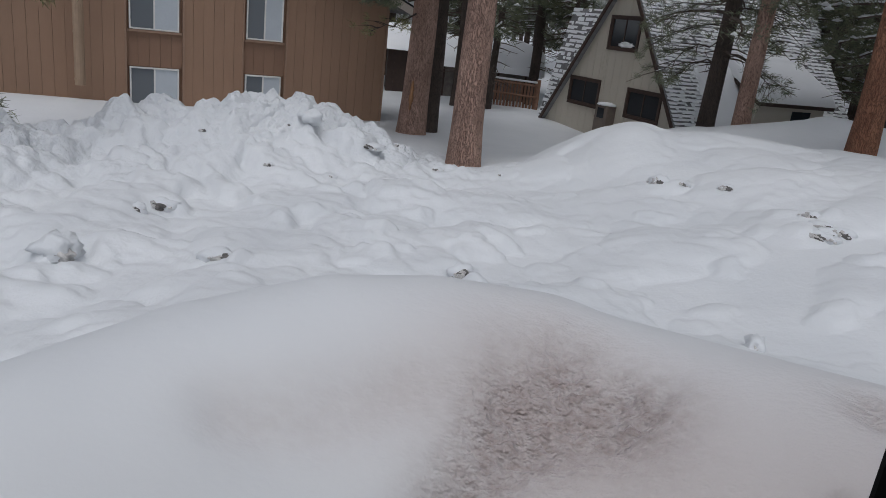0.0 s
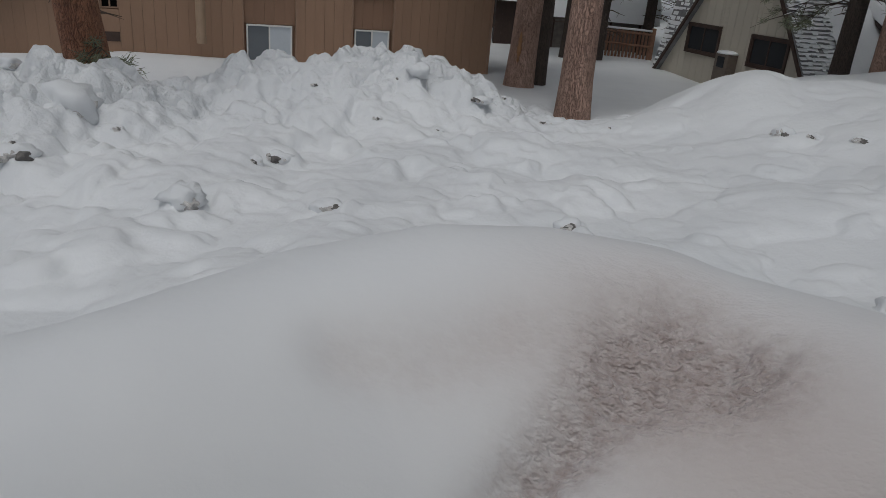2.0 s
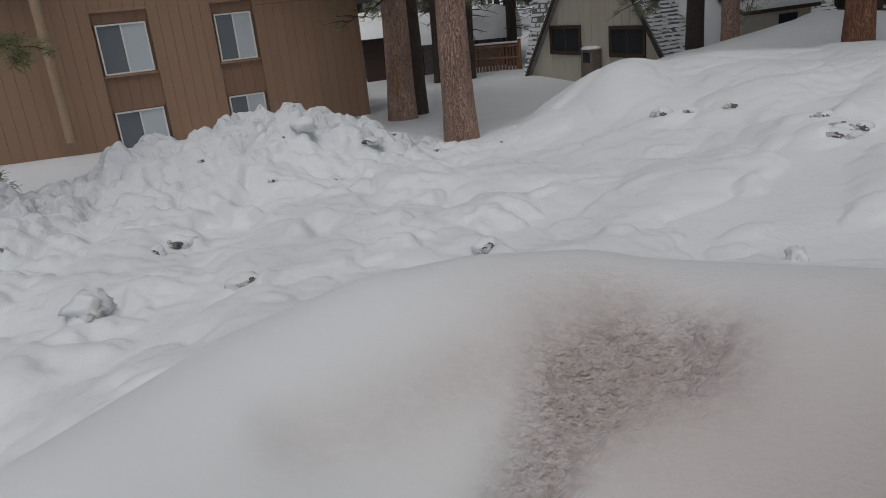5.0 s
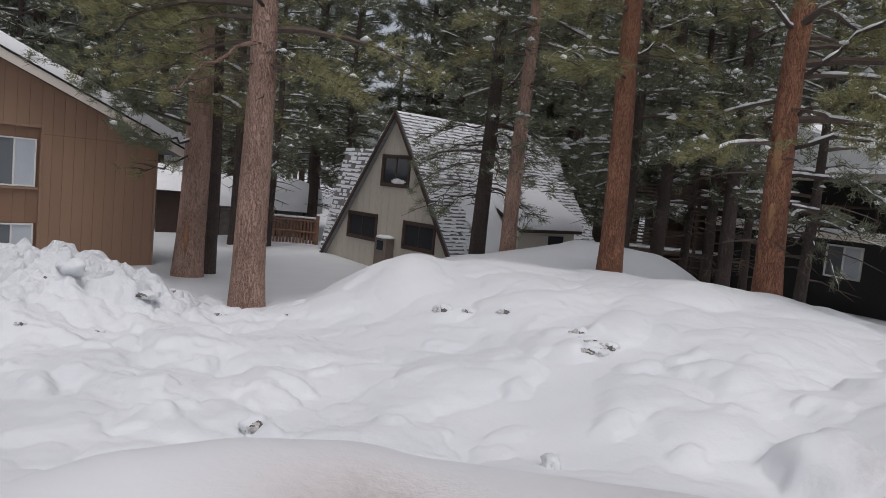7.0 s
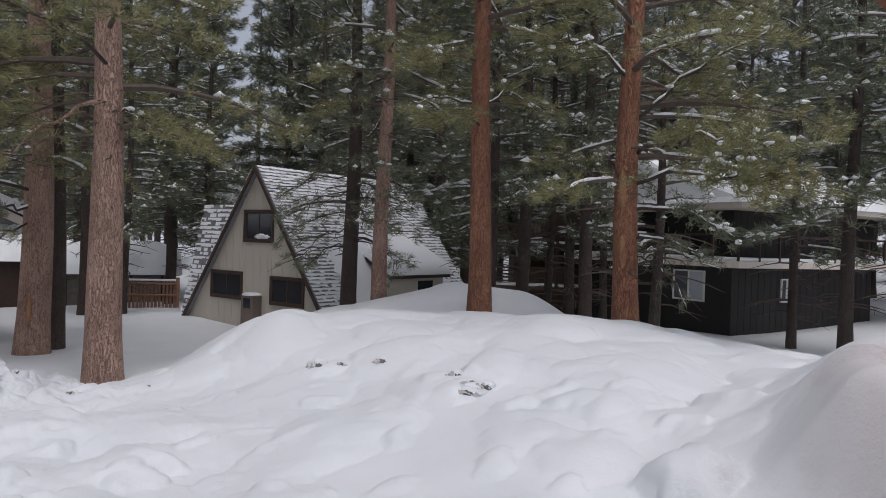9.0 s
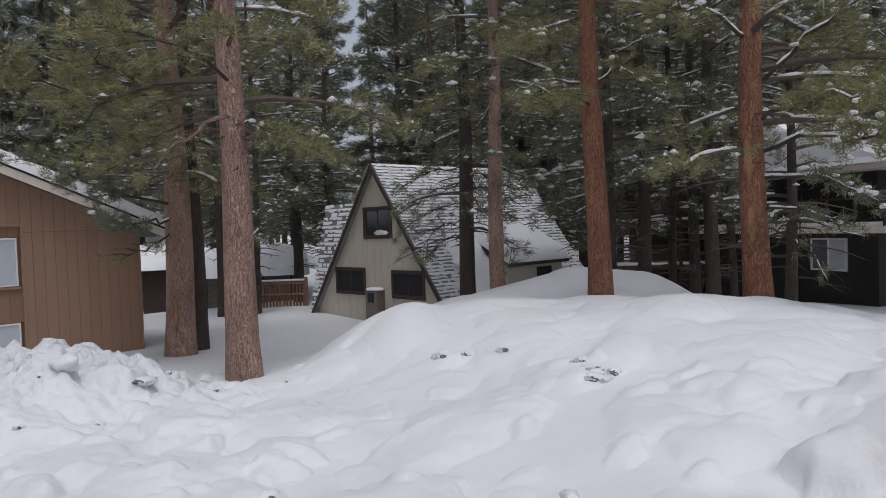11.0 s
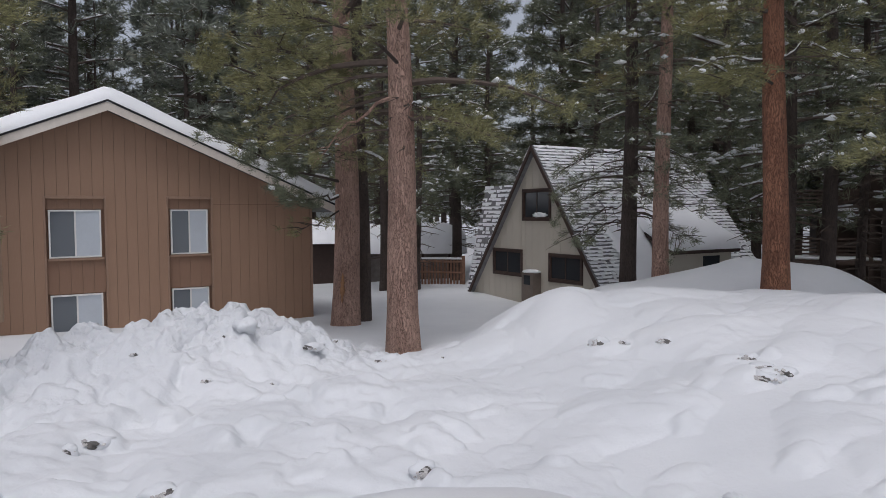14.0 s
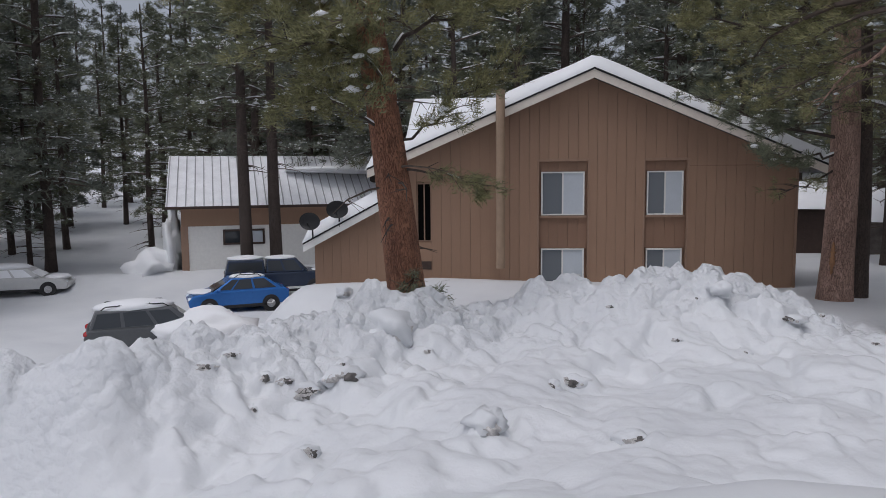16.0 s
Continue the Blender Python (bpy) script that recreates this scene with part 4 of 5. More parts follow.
part("roof", k, plain("frosted_metal_roof", (0.80, 0.81, 0.83), 0.6, vary=0.12, scale=1.5), white_building, "pale metal roof thin with snow")
for i in range(40):
    x = -0.65 + i * 0.44
    k = Kit().add([(x, -0.7, 3.09), (x + 0.05, -0.7, 3.09), (x + 0.05, 4, 5.79), (x, 4, 5.79), (x, -0.7, 3.04), (x + 0.05, -0.7, 3.04), (x + 0.05, 4, 5.74), (x, 4, 5.74)], [(0, 1, 2, 3), (4, 5, 1, 0), (0, 3, 7, 4), (1, 5, 6, 2)])
    part("roof_rib", k, STEEL, white_building)
part("roof_snow", Kit().blob((10, 2.6, 4.95), 4.6, 2.2, 0.28, 4, 0.3).blob((14, 2.2, 4.7), 3.5, 2.4, 0.3, 6, 0.3), SNOW, white_building, "patchy roof snow", smooth=True)
part("eave_board", Kit().box(-0.72, 16.7, -0.76, -0.70, 2.96, 3.10), DARK_TRIM, white_building)
part("snow_drift", Kit().blob((-0.6, 2.6, 0.9), 0.5, 2.2, 2.0, 8, 0.5, 0, 3), SNOW, white_building, "snow slid from the roof end against the wall", smooth=True)
part("snow_mound", Kit().blob((-1.4, 0.8, -0.3), 1.3, 1.8, 0.9, 9, 0.7, 0, 3), SNOW, white_building, smooth=True)

# outbuildings and fence behind the trees
def snowy_hut(name, az, r, turn, w, d, z0, z1, ridge, wall, label, seed, stone=False):
    hut = thing(name, pose(*at(az, r), 0, 0, 0, turn), label, "shed")
    part("wall", Kit().prism([(-w / 2, z0), (w / 2, z0), (w / 2, z1), (-w / 2, z1)], 0, d), wall, hut)
    for x in split(-w / 2 + 0.4, w / 2 - 0.4, 1.6):
        part("batten", Kit().box(x - 0.05, x + 0.05, -0.03, 0, z0, z1), DARK_TRIM, hut)
    k = Kit().add([(-w / 2 - 0.4, -0.5, z1), (w / 2 + 0.4, -0.5, z1), (w / 2 + 0.4, d / 2, ridge), (-w / 2 - 0.4, d / 2, ridge), (w / 2 + 0.4, d + 0.5, z1), (-w / 2 - 0.4, d + 0.5, z1)], [(0, 1, 2, 3), (3, 2, 4, 5), (0, 3, 5), (1, 4, 2), (5, 4, 1, 0)])
    part("roof", k, DARK_TRIM, hut)
    nx, ny = 26, 20
    X, Y = np.meshgrid(np.linspace(-w / 2 - 0.5, w / 2 + 0.5, nx), np.linspace(-0.6, d + 0.6, ny), indexing="ij")
    Z = z1 + (ridge - z1) * np.clip(1 - np.abs(Y - d / 2) / (d / 2 + 0.5), 0, 1)
    e = np.clip(np.minimum(np.minimum(X + w / 2 + 0.5, w / 2 + 0.5 - X), np.minimum(Y + 0.6, d + 0.6 - Y)) / 0.4, 0, 1)
    Z2 = Z + 0.03 + 0.45 * np.sqrt(1 - (1 - e) ** 2) * (1 + 0.6 * soft_noise(X + seed * 9, Y, 1.1, 30 + seed))
    I = np.arange(nx * ny).reshape(nx, ny)
    k = Kit()
    k.v = [tuple(p) for p in np.stack([X, Y, Z2], -1).reshape(-1, 3).tolist()]
    k.f = [tuple(map(int, f)) for f in np.stack([I[:-1, :-1], I[1:, :-1], I[1:, 1:], I[:-1, 1:]], -1).reshape(-1, 4)]
    part("roof_snow", k, SNOW, hut, "rounded roof snow", smooth=True)
    return hut


snowy_hut("wood_shed", -4.9, 38, 8, 2.4, 4, 0.2, 2.8, 3.5, DARK_TRIM, "dark wooden shed under rounded snow", 1)
snowy_hut("stone_hut", 0.9, 37, -3, 4.9, 4, 0.2, 2.3, 3.3, STONE, "low grey stone hut under deep snow", 2)
snowy_hut("far_cabin", -6.6, 52, 10, 7.0, 7, -0.3, 3.6, 6.0, RED_WOOD, "far reddish-brown cabin with a snowy roof", 4)

fence = thing("log_fence", pose(*at(1.9, 34.2), 0.25, 0, 0, -14), "weathered reddish log rail fence topped with snow", "fence")
for i in range(13):
    part("picket", Kit().tube([(i * 0.155, 0, 0.7), (i * 0.155, 0.0, 1.98 - 0.03 * (i % 3))], [0.055, 0.05], 7), LOG, fence)
for z in (1.35, 1.86):
    part("rail", Kit().tube([(-0.3, -0.06, z), (1.95, -0.06, z - 0.02)], [0.05, 0.045], 8), LOG, fence)
part("post", Kit().tube([(1.98, 0, 0.5), (1.98, 0, 2.12)], [0.10, 0.09], 8), LOG, fence)
part("rail_snow", Kit().box(-0.3, 1.95, -0.08, 0.06, 1.95, 2.04), SNOW, fence, bevel=0.04)


# ---- trees ----
def needle_tufts(centres, dirs, count, length, width, seed):
    """Brushes of needles: thin blades spread round each twig's end."""
    rng = np.random.default_rng(seed)
    c, d = np.repeat(centres, count, 0), np.repeat(dirs, count, 0)
    spread = rng.normal(0, 1, c.shape)
    way = d * 0.85 + spread * 0.55
    way /= np.linalg.norm(way, axis=1)[:, None]
    side = np.cross(way, rng.normal(0, 1, c.shape))
    side /= np.linalg.norm(side, axis=1)[:, None]
    n = length * rng.uniform(0.6, 1.15, (len(c), 1))
    root = c + rng.normal(0, 0.05, c.shape)
    v = np.stack([root - side * width, root + side * width, root + way * n + side * width * 0.3, root + way * n - side * width * 0.3], 1).reshape(-1, 3)
    f = np.arange(len(v)).reshape(-1, 4)
    return v, f


def quick_mesh(name, v, f, mat, smooth=False):
    me = bpy.data.meshes.new(name)
    me.from_pydata(v.tolist(), [], f.tolist())
    me.materials.append(mat)
    if smooth:
        me.shade_smooth()
    return me


def limb_path(rng, z, length, ang, rise, droop, n=5):
    pts = []
    for i in range(n):
        q = i / (n - 1)
        r = length * q
        a = ang + 0.25 * math.sin(q * 2.2 + ang * 3) * q
        pts.append(Vector((r * math.cos(a), r * math.sin(a), z + rise * r - droop * r * r / max(length, 0.1) + rng.uniform(-0.05, 0.05) * q)))
    return pts


def pine_meshes(seed, height, radius, crown_from, reach, limbs, tufts, blades, needle, bark, length=0.19, width=0.0095, snow=0.12, dead=6, dead_from=2.0, lean=0.0, bias=None):
    """The meshes of one pine: trunk, limbs, crown and the snow that lies in it."""
    rng = random.Random(seed)
    nr = np.random.default_rng(seed)
    trunk = Kit()
    path, rad = [], []
    for i in range(26):
        q = i / 25
        z = -1.2 + (height + 1.2) * q
        path.append((lean * z + 0.06 * math.sin(z * 0.5 + seed), 0.06 * math.cos(z * 0.4 + seed * 2), z))
        rad.append(radius * (1 - 0.80 * q ** 1.25) * (1 + 0.22 * math.exp(-max(z, 0) / 0.35)))
    trunk.tube(path, rad, 18)
    tm = trunk.mesh("trunk", bark, True)

    def axis(z):
        return Vector((lean * z + 0.06 * math.sin(z * 0.5 + seed), 0.06 * math.cos(z * 0.4 + seed * 2), 0))

    wood, cs, ds, sn = Kit(), [], [], []
    snow_kit = Kit()
    for i in range(dead):
        z = rng.uniform(dead_from, crown_from + 1)
        a, L = rng.uniform(0, 6.28), rng.uniform(0.4, 1.9)
        p = [q + axis(z) for q in limb_path(rng, z, L, a, 0.05, 0.25, 4)]
        wood.tube(p, [0.03, 0.022, 0.014, 0.005], 5)
        for j in range(2):
            q = p[2]
            wood.tube([q, q + Vector((rng.uniform(-0.4, 0.4), rng.uniform(-0.4, 0.4), rng.uniform(-0.3, 0.2)))], [0.010, 0.003], 4)
    for i in range(limbs):
        q = (i + rng.random()) / limbs
        z = crown_from + (height - crown_from - 0.4) * q
        L = reach * (0.55 + 0.65 * rng.random()) * (1 - 0.75 * q ** 1.6) * (0.75 + 0.25 * min(1, q * 6))
        a = rng.uniform(0, 6.28) if bias is None or rng.random() > 0.5 else bias + rng.gauss(0, 0.6)
        p = [k + axis(z) for k in limb_path(rng, z, L, a, 0.10 + 0.45 * q, 0.32 * (1 - q), 6)]
        r0 = 0.018 + 0.017 * L
        wood.tube(p, [r0, r0 * 0.85, r0 * 0.65, r0 * 0.5, r0 * 0.3, r0 * 0.12], 5)
        out = Vector((math.cos(a), math.sin(a), 0.1))
        across = Vector((-out.y, out.x, 0))
        nt = max(4, int(tufts * (0.4 + 0.6 * L / reach)))
        for j in range(nt):
            s = 0.22 + 0.78 * math.sqrt(rng.random())
            k = min(4, int(s * 5))
            base = p[k].lerp(p[k + 1], s * 5 - k)
            w = (0.16 + 0.38 * L * (1 - abs(s - 0.6))) * rng.gauss(0, 0.55)
            c = base + across * w + Vector((0, 0, rng.uniform(-0.16, 0.22) - 0.12 * abs(w)))
            cs.append(c)
            ds.append((out * 0.8 + across * (0.7 if w > 0 else -0.7) + Vector((0, 0, 0.25))).normalized())
            if rng.random() < 0.22:
                wood.tube([base, c], [0.011, 0.004], 3, False)
            if rng.random() < snow:
                g = rng.uniform(0.05, 0.15)
                sn.append((c + Vector((0, 0, 0.06)), g))
        if rng.random() < snow * 4:
            for k in range(1, 4):
                m = p[k].lerp(p[k + 1], 0.5)
                h = 0.55 * r0 + 0.010
                d = (p[k + 1] - p[k]).normalized()
                snow_kit.tube([p[k] + Vector((0, 0, h)), m + Vector((0, 0, h * 1.2)), p[k + 1] + Vector((0, 0, h))], [h * 0.7, h * 1.1, h * 0.7], 5)
    v, f = needle_tufts(np.array([tuple(c) for c in cs]), np.array([tuple(d) for d in ds]), blades, length, width, seed)
    cm = quick_mesh("crown", v, f, needle)
    for c, g in sn:
        a, b = g * rng.uniform(0.9, 1.8), g * rng.uniform(0.8, 1.4)
        t = [(c.x + a * math.cos(w) * rng.uniform(0.7, 1.1), c.y + b * math.sin(w) * rng.uniform(0.7, 1.1), c.z + rng.uniform(-0.02, 0.02)) for w in (0, 1.05, 2.1, 3.14, 4.2, 5.2)]
        snow_kit.add(t + [(c.x, c.y, c.z + g * 0.7), (c.x, c.y, c.z - g * 0.3)], [(i, (i + 1) % 6, 6) for i in range(6)] + [((i + 1) % 6, i, 7) for i in range(6)])
    return tm, wood.mesh("branchwood", TWIG), cm, (snow_kit.mesh("branch_snow", SNOW, True) if snow_kit.v else None)


def pine(m, meshes, label, group=""):
    t = thing("pine_tree", m, label, "tree", group)
    for name, me in zip(("trunk", "branchwood", "crown", "branch_snow"), meshes):
        if me is not None:
            ob = part(name, me, None, t, "small clumps of snow" if name == "branch_snow" else "")
            if name != "trunk":
                ob["kind"] = "stuff"
    return t


def planted(az, r, z=None, turn=0.0, tilt=0.0):
    x, y = at(az, r)
    return pose(x, y, ground_at(x, y) - 0.05 if z is None else z, 0, tilt, turn)


def bough(tree, a, b, tufts, needle, seed, thick=0.045, snow=0.0, sag=0.5, spread=0.5, twigs=10, bark=None):
    """One long limb of a tree, from a to b (azimuth, distance, height), with needles on its outer part."""
    rng = random.Random(seed)
    inv = tree.matrix_world.inverted()
    p0, p1 = (Vector((*at(az, r), z)) for az, r, z in (a, b))
    n = 9
    path = []
    for i in range(n):
        q = i / (n - 1)
        k = p0.lerp(p1, q)
        path.append(inv @ (k + Vector((rng.gauss(0, 0.05), rng.gauss(0, 0.05), sag * math.sin(q * 3.14) * 0.5 + rng.gauss(0, 0.05))) * (0 if i == 0 else 1)))
    rad = [thick * (1 - 0.85 * i / (n - 1)) for i in range(n)]
    kit = Kit().tube(path, rad, 6)
    along = (path[-1] - path[0]).normalized()
    across = along.cross(Vector((0, 0, 1))).normalized()
    cs, ds, ends = [], [], []
    for j in range(twigs):
        q = rng.uniform(0.3, 1.0) * (n - 1.01)
        c = path[int(q)].lerp(path[int(q) + 1], q - int(q))
        s = rng.choice((-1, 1))
        e = c + (along * rng.uniform(0.2, 0.7) + across * s * rng.uniform(0.2, 1.0) + Vector((0, 0, rng.uniform(-0.35, 0.25)))) * spread * 1.3
        kit.tube([c, c.lerp(e, 0.5) + Vector((0, 0, 0.04)), e], [0.013, 0.009, 0.004], 4)
        ends.append((c, e))
    ends.append((path[-3], path[-1]))
    for j in range(tufts):
        c, e = rng.choice(ends)
        cs.append(c.lerp(e, rng.uniform(0.35, 1.05)) + Vector((rng.gauss(0, 0.08), rng.gauss(0, 0.08), rng.gauss(0, 0.06))))
        ds.append(((e - c).normalized() + Vector((0, 0, 0.25))).normalized())
    part("bough", kit, bark or BARK_DARK, tree)
    if tufts:
        v, f = needle_tufts(np.array([tuple(c) for c in cs]), np.array([tuple(d) for d in ds]), 24, 0.17, 0.0075, seed)
        part("bough_needles", quick_mesh("bough_needles", v, f, needle), None, tree)["kind"] = "stuff"
    if snow:
        k = Kit()
        for i in range(n - 1):
            if rng.random() < snow:
                h = Vector((0, 0, rad[i] * 0.9 + 0.012))
                k.tube([path[i] + h, path[i].lerp(path[i + 1], 0.5) + h * 1.2, path[i + 1] + h], [rad[i] * 0.7, rad[i] * 0.7 + 0.008, rad[i + 1] * 0.7], 6)
        for c in cs:
            if rng.random() < snow * 0.16:
                k.blob(c + Vector((0, 0, 0.05)), rng.uniform(0.05, 0.13), rng.uniform(0.05, 0.12), rng.uniform(0.03, 0.06), seed, 0.3)
        if k.v:
            part("bough_snow", k, SNOW, tree, "snow lying along the limb", smooth=True)["kind"] = "stuff"


# the pines that stand close by: azimuth, distance, and their own meshes
pine_a = pine(planted(0.55, 17.5, None, 0, -1.3), pine_meshes(11, 17, 0.41, 5.6, 4.6, 38, 66, 21, NEEDLES_SUNNY, BARK_GREY, dead=16, dead_from=4.5, snow=0.05), "tall pine with a broad grey-pink plated trunk", "near pines")
pine_b = pine(planted(-4.15, 22.5), pine_meshes(12, 18, 0.44, 5.0, 5.2, 42, 66, 21, NEEDLES_SUNNY, BARK_GREY, dead=14, dead_from=5, snow=0.05), "tall pine with a grey-brown trunk beside the tan house", "near pines")
pine_b2 = pine(planted(-3.0, 23.6), pine_meshes(13, 17, 0.30, 7, 3.4, 24, 36, 14, NEEDLES, BARK_DARK, dead=14, dead_from=4), "darker pine standing close behind another trunk", "near pines")
pine_c = pine(planted(28.3, 18.5, 2.4), pine_meshes(14, 17, 0.31, 6.4, 4.0, 32, 62, 21, NEEDLES_SUNNY, BARK_RED, dead=8, dead_from=5, snow=0.08), "tall pine with an orange-red plated trunk in a snowbank", "near pines")
pine_d = pine(planted(39.9, 17.5, 2.3), pine_meshes(15, 17, 0.32, 3.6, 4.4, 40, 62, 21, NEEDLES_SUNNY, BARK_RED, dead=10, dead_from=1.5, snow=0.12, bias=-0.2), "orange-red pine with long snow-laden lower limbs", "near pines")
pine_e = pine(planted(20.6, 21.5, 1.9), pine_meshes(16, 17, 0.25, 6.0, 3.3, 32, 50, 16, NEEDLES_SUNNY, BARK_GREY, dead=8, dead_from=5), "slim reddish pine before the A-frame cabin", "near pines")
pine_f = pine(planted(18.15, 23.0, 1.6), pine_meshes(17, 17, 0.27, 3.6, 3.4, 48, 40, 14, NEEDLES, BARK_DARK, dead=26, dead_from=2.0, snow=0.10), "dark pine with low feathery limbs before the cabin", "near pines")
pine_g = pine(planted(-35.6, 15.0, None, 35.6, -8), pine_meshes(18, 16, 0.42, 4.8, 3.6, 34, 62, 21, NEEDLES_SUNNY, BARK_RED, dead=12, dead_from=1.6, snow=0.06), "leaning pine with rust-red bark rising from the snowbank", "near pines")
pine_small = pine(planted(42.1, 20.5, 1.8), pine_meshes(19, 9, 0.17, 2.0, 2.2, 30, 16, 10, NEEDLES, BARK_DARK, dead=20, dead_from=1.0, snow=0.25), "small grey pine with bare snowy limbs", "near pines")
def scar(tree, z0, z1, spread, radius, seed, turn=0.0):
    """A ragged patch where the bark is gone, on the side towards the window."""
    rng = random.Random(seed)
    p = tree.matrix_world.translation
    mid = math.atan2(-p.y, -p.x) + turn
    rows, cols, vs, fs = 22, 7, [], []
    for i in range(rows + 1):
        q = i / rows
        half = spread * (math.sin(q * 3.14) ** 0.5 if 0 < i < rows else 0.1) * rng.uniform(0.45, 1.25)
        z = z0 + (z1 - z0) * q
        for j in range(cols):
            a = mid + half * (2 * j / (cols - 1) - 1)
            r = radius * (1.03 if 0 < j < cols - 1 else 0.96)
            vs.append((0.06 * math.sin(z * 0.5 + seed) + r * math.cos(a), 0.06 * math.cos(z * 0.4 + seed * 2) + r * math.sin(a), z))
    for i in range(rows):
        fs += [(i * cols + j, i * cols + j + 1, (i + 1) * cols + j + 1, (i + 1) * cols + j) for j in range(cols - 1)]
    part("bark_scar", Kit().add(vs, fs), SCAR, tree, "bare orange wood where bark is gone", smooth=True)


scar(pine_d, 2.9, 3.9, 0.42, 0.305, 15, -0.25)
scar(pine_d, 1.6, 2.4, 0.3, 0.318, 15, -0.2)
scar(pine_b, 0.8, 1.7, 0.18, 0.452, 12, -0.3)
bough(pine_a, (0.2, 17.5, 7.3), (-6.6, 17.0, 5.6), 24, NEEDLES_SUNNY, 1, 0.06, sag=0.5, twigs=8, bark=BARK_GREY)
bough(pine_a, (0.8, 17.5, 7.0), (2.6, 17.2, 6.7), 6, NEEDLES, 2, 0.02, snow=0.6)
bough(pine_a, (0.2, 17.4, 8.0), (-8.0, 14.5, 8.4), 150, NEEDLES_SUNNY, 3, 0.05, spread=0.9, twigs=16)
bough(pine_b, (-4.4, 22.4, 5.4), (-14.2, 19.6, 6.7), 170, NEEDLES, 4, 0.05, snow=0.5, sag=-0.5, spread=0.8, twigs=22)
bough(pine_b, (-4.4, 22.4, 5.0), (-10.0, 20.0, 5.1), 110, NEEDLES, 5, 0.04, snow=0.4, sag=-0.3, spread=0.7, twigs=18)
bough(pine_b, (-4.4, 22.4, 4.6), (-8.4, 20.6, 3.9), 22, NEEDLES_SUNNY, 6, 0.03, sag=-0.2, twigs=14)
bough(pine_b, (-4.4, 22.4, 7.6), (-15.5, 19.0, 8.3), 200, NEEDLES_SUNNY, 7, 0.06, spread=1.0, twigs=22)
bough(pine_b, (-4.0, 22.4, 8.0), (-10.5, 18.5, 8.8), 200, NEEDLES_SUNNY, 8, 0.06, spread=1.1, twigs=22)
bough(pine_c, (28.0, 18.5, 7.9), (22.0, 17.6, 7.6), 20, NEEDLES_SUNNY, 9, 0.03, snow=0.9, twigs=6)
bough(pine_c, (28.6, 18.5, 8.0), (32.5, 17.6, 7.7), 40, NEEDLES_SUNNY, 10, 0.035, snow=0.9, twigs=10)
bough(pine_c, (28.0, 18.5, 7.3), (25.0, 16.5, 7.2), 90, NEEDLES_SUNNY, 32, 0.035, snow=0.2, spread=0.7, twigs=14)
bough(pine_d, (40.3, 17.5, 7.4), (49.5, 16.2, 8.9), 70, NEEDLES_SUNNY, 11, 0.05, snow=0.95, twigs=14)
bough(pine_d, (40.3, 17.5, 5.3), (47.5, 16.4, 4.7), 50, NEEDLES, 12, 0.05, snow=0.95, twigs=14)
bough(pine_d, (40.3, 17.5, 4.6), (46.5, 16.6, 4.0), 26, NEEDLES, 13, 0.035, snow=0.7, twigs=12)
bough(pine_d, (40.3, 17.5, 6.6), (48.5, 14.4, 6.4), 230, NEEDLES_SUNNY, 14, 0.05, snow=0.6, spread=1.0, twigs=24)
bough(pine_d, (40.3, 17.5, 5.9), (50.5, 15.0, 5.6), 200, NEEDLES_SUNNY, 15, 0.05, snow=0.8, spread=1.0, twigs=24)
bough(pine_d, (40.3, 17.5, 4.2), (44.5, 17.0, 3.1), 6, NEEDLES, 16, 0.025, snow=0.5, twigs=14)
bough(pine_d, (39.6, 17.5, 8.4), (34.0, 16.0, 8.9), 90, NEEDLES_SUNNY, 33, 0.05, snow=0.4, spread=0.9, twigs=16)
bough(pine_g, (-36.4, 15.0, 5.2), (-28.8, 14.2, 6.6), 120, NEEDLES_SUNNY, 17, 0.035, snow=0.4, sag=-0.4, spread=0.7, twigs=18)
bough(pine_g, (-36.3, 15.0, 4.6), (-30.0, 14.3, 4.2), 60, NEEDLES_SUNNY, 18, 0.03, snow=0.1, sag=0.2, spread=0.6, twigs=14)
bough(pine_g, (-36.6, 15.0, 5.3), (-43.8, 14.4, 6.4), 120, NEEDLES_SUNNY, 19, 0.04, snow=0.5, sag=-0.3, spread=0.8, twigs=22)
bough(pine_g, (-36.6, 15.0, 6.4), (-45.5, 13.5, 6.9), 190, NEEDLES_SUNNY, 20, 0.05, snow=0.3, spread=1.0, twigs=22)
bough(pine_g, (-36.8, 15.0, 7.0), (-29.5, 13.5, 7.6), 200, NEEDLES_SUNNY, 21, 0.05, snow=0.3, spread=1.0, twigs=22)
bough(pine_g, (-37.0, 15.0, 7.6), (-47.5, 14.0, 8.0), 260, NEEDLES_SUNNY, 34, 0.05, snow=0.3, spread=1.1, twigs=26)
bough(pine_g, (-37.2, 15.0, 8.4), (-43.0, 13.2, 8.6), 260, NEEDLES_SUNNY, 35, 0.05, snow=0.2, spread=1.1, twigs=26)
bough(pine_g, (-36.6, 15.0, 5.9), (-42.6, 13.8, 7.2), 160, NEEDLES_SUNNY, 36, 0.04, snow=0.4, spread=0.9, twigs=20)
bough(pine_g, (-36.9, 15.0, 8.2), (-33.0, 13.6, 8.4), 200, NEEDLES_SUNNY, 37, 0.05, snow=0.2, spread=1.0, twigs=22)
bough(pine_g, (-36.0, 15.0, 2.6), (-34.6, 14.4, 2.0), 26, NEEDLES, 22, 0.02, spread=0.4, twigs=8)
rng = random.Random(21)
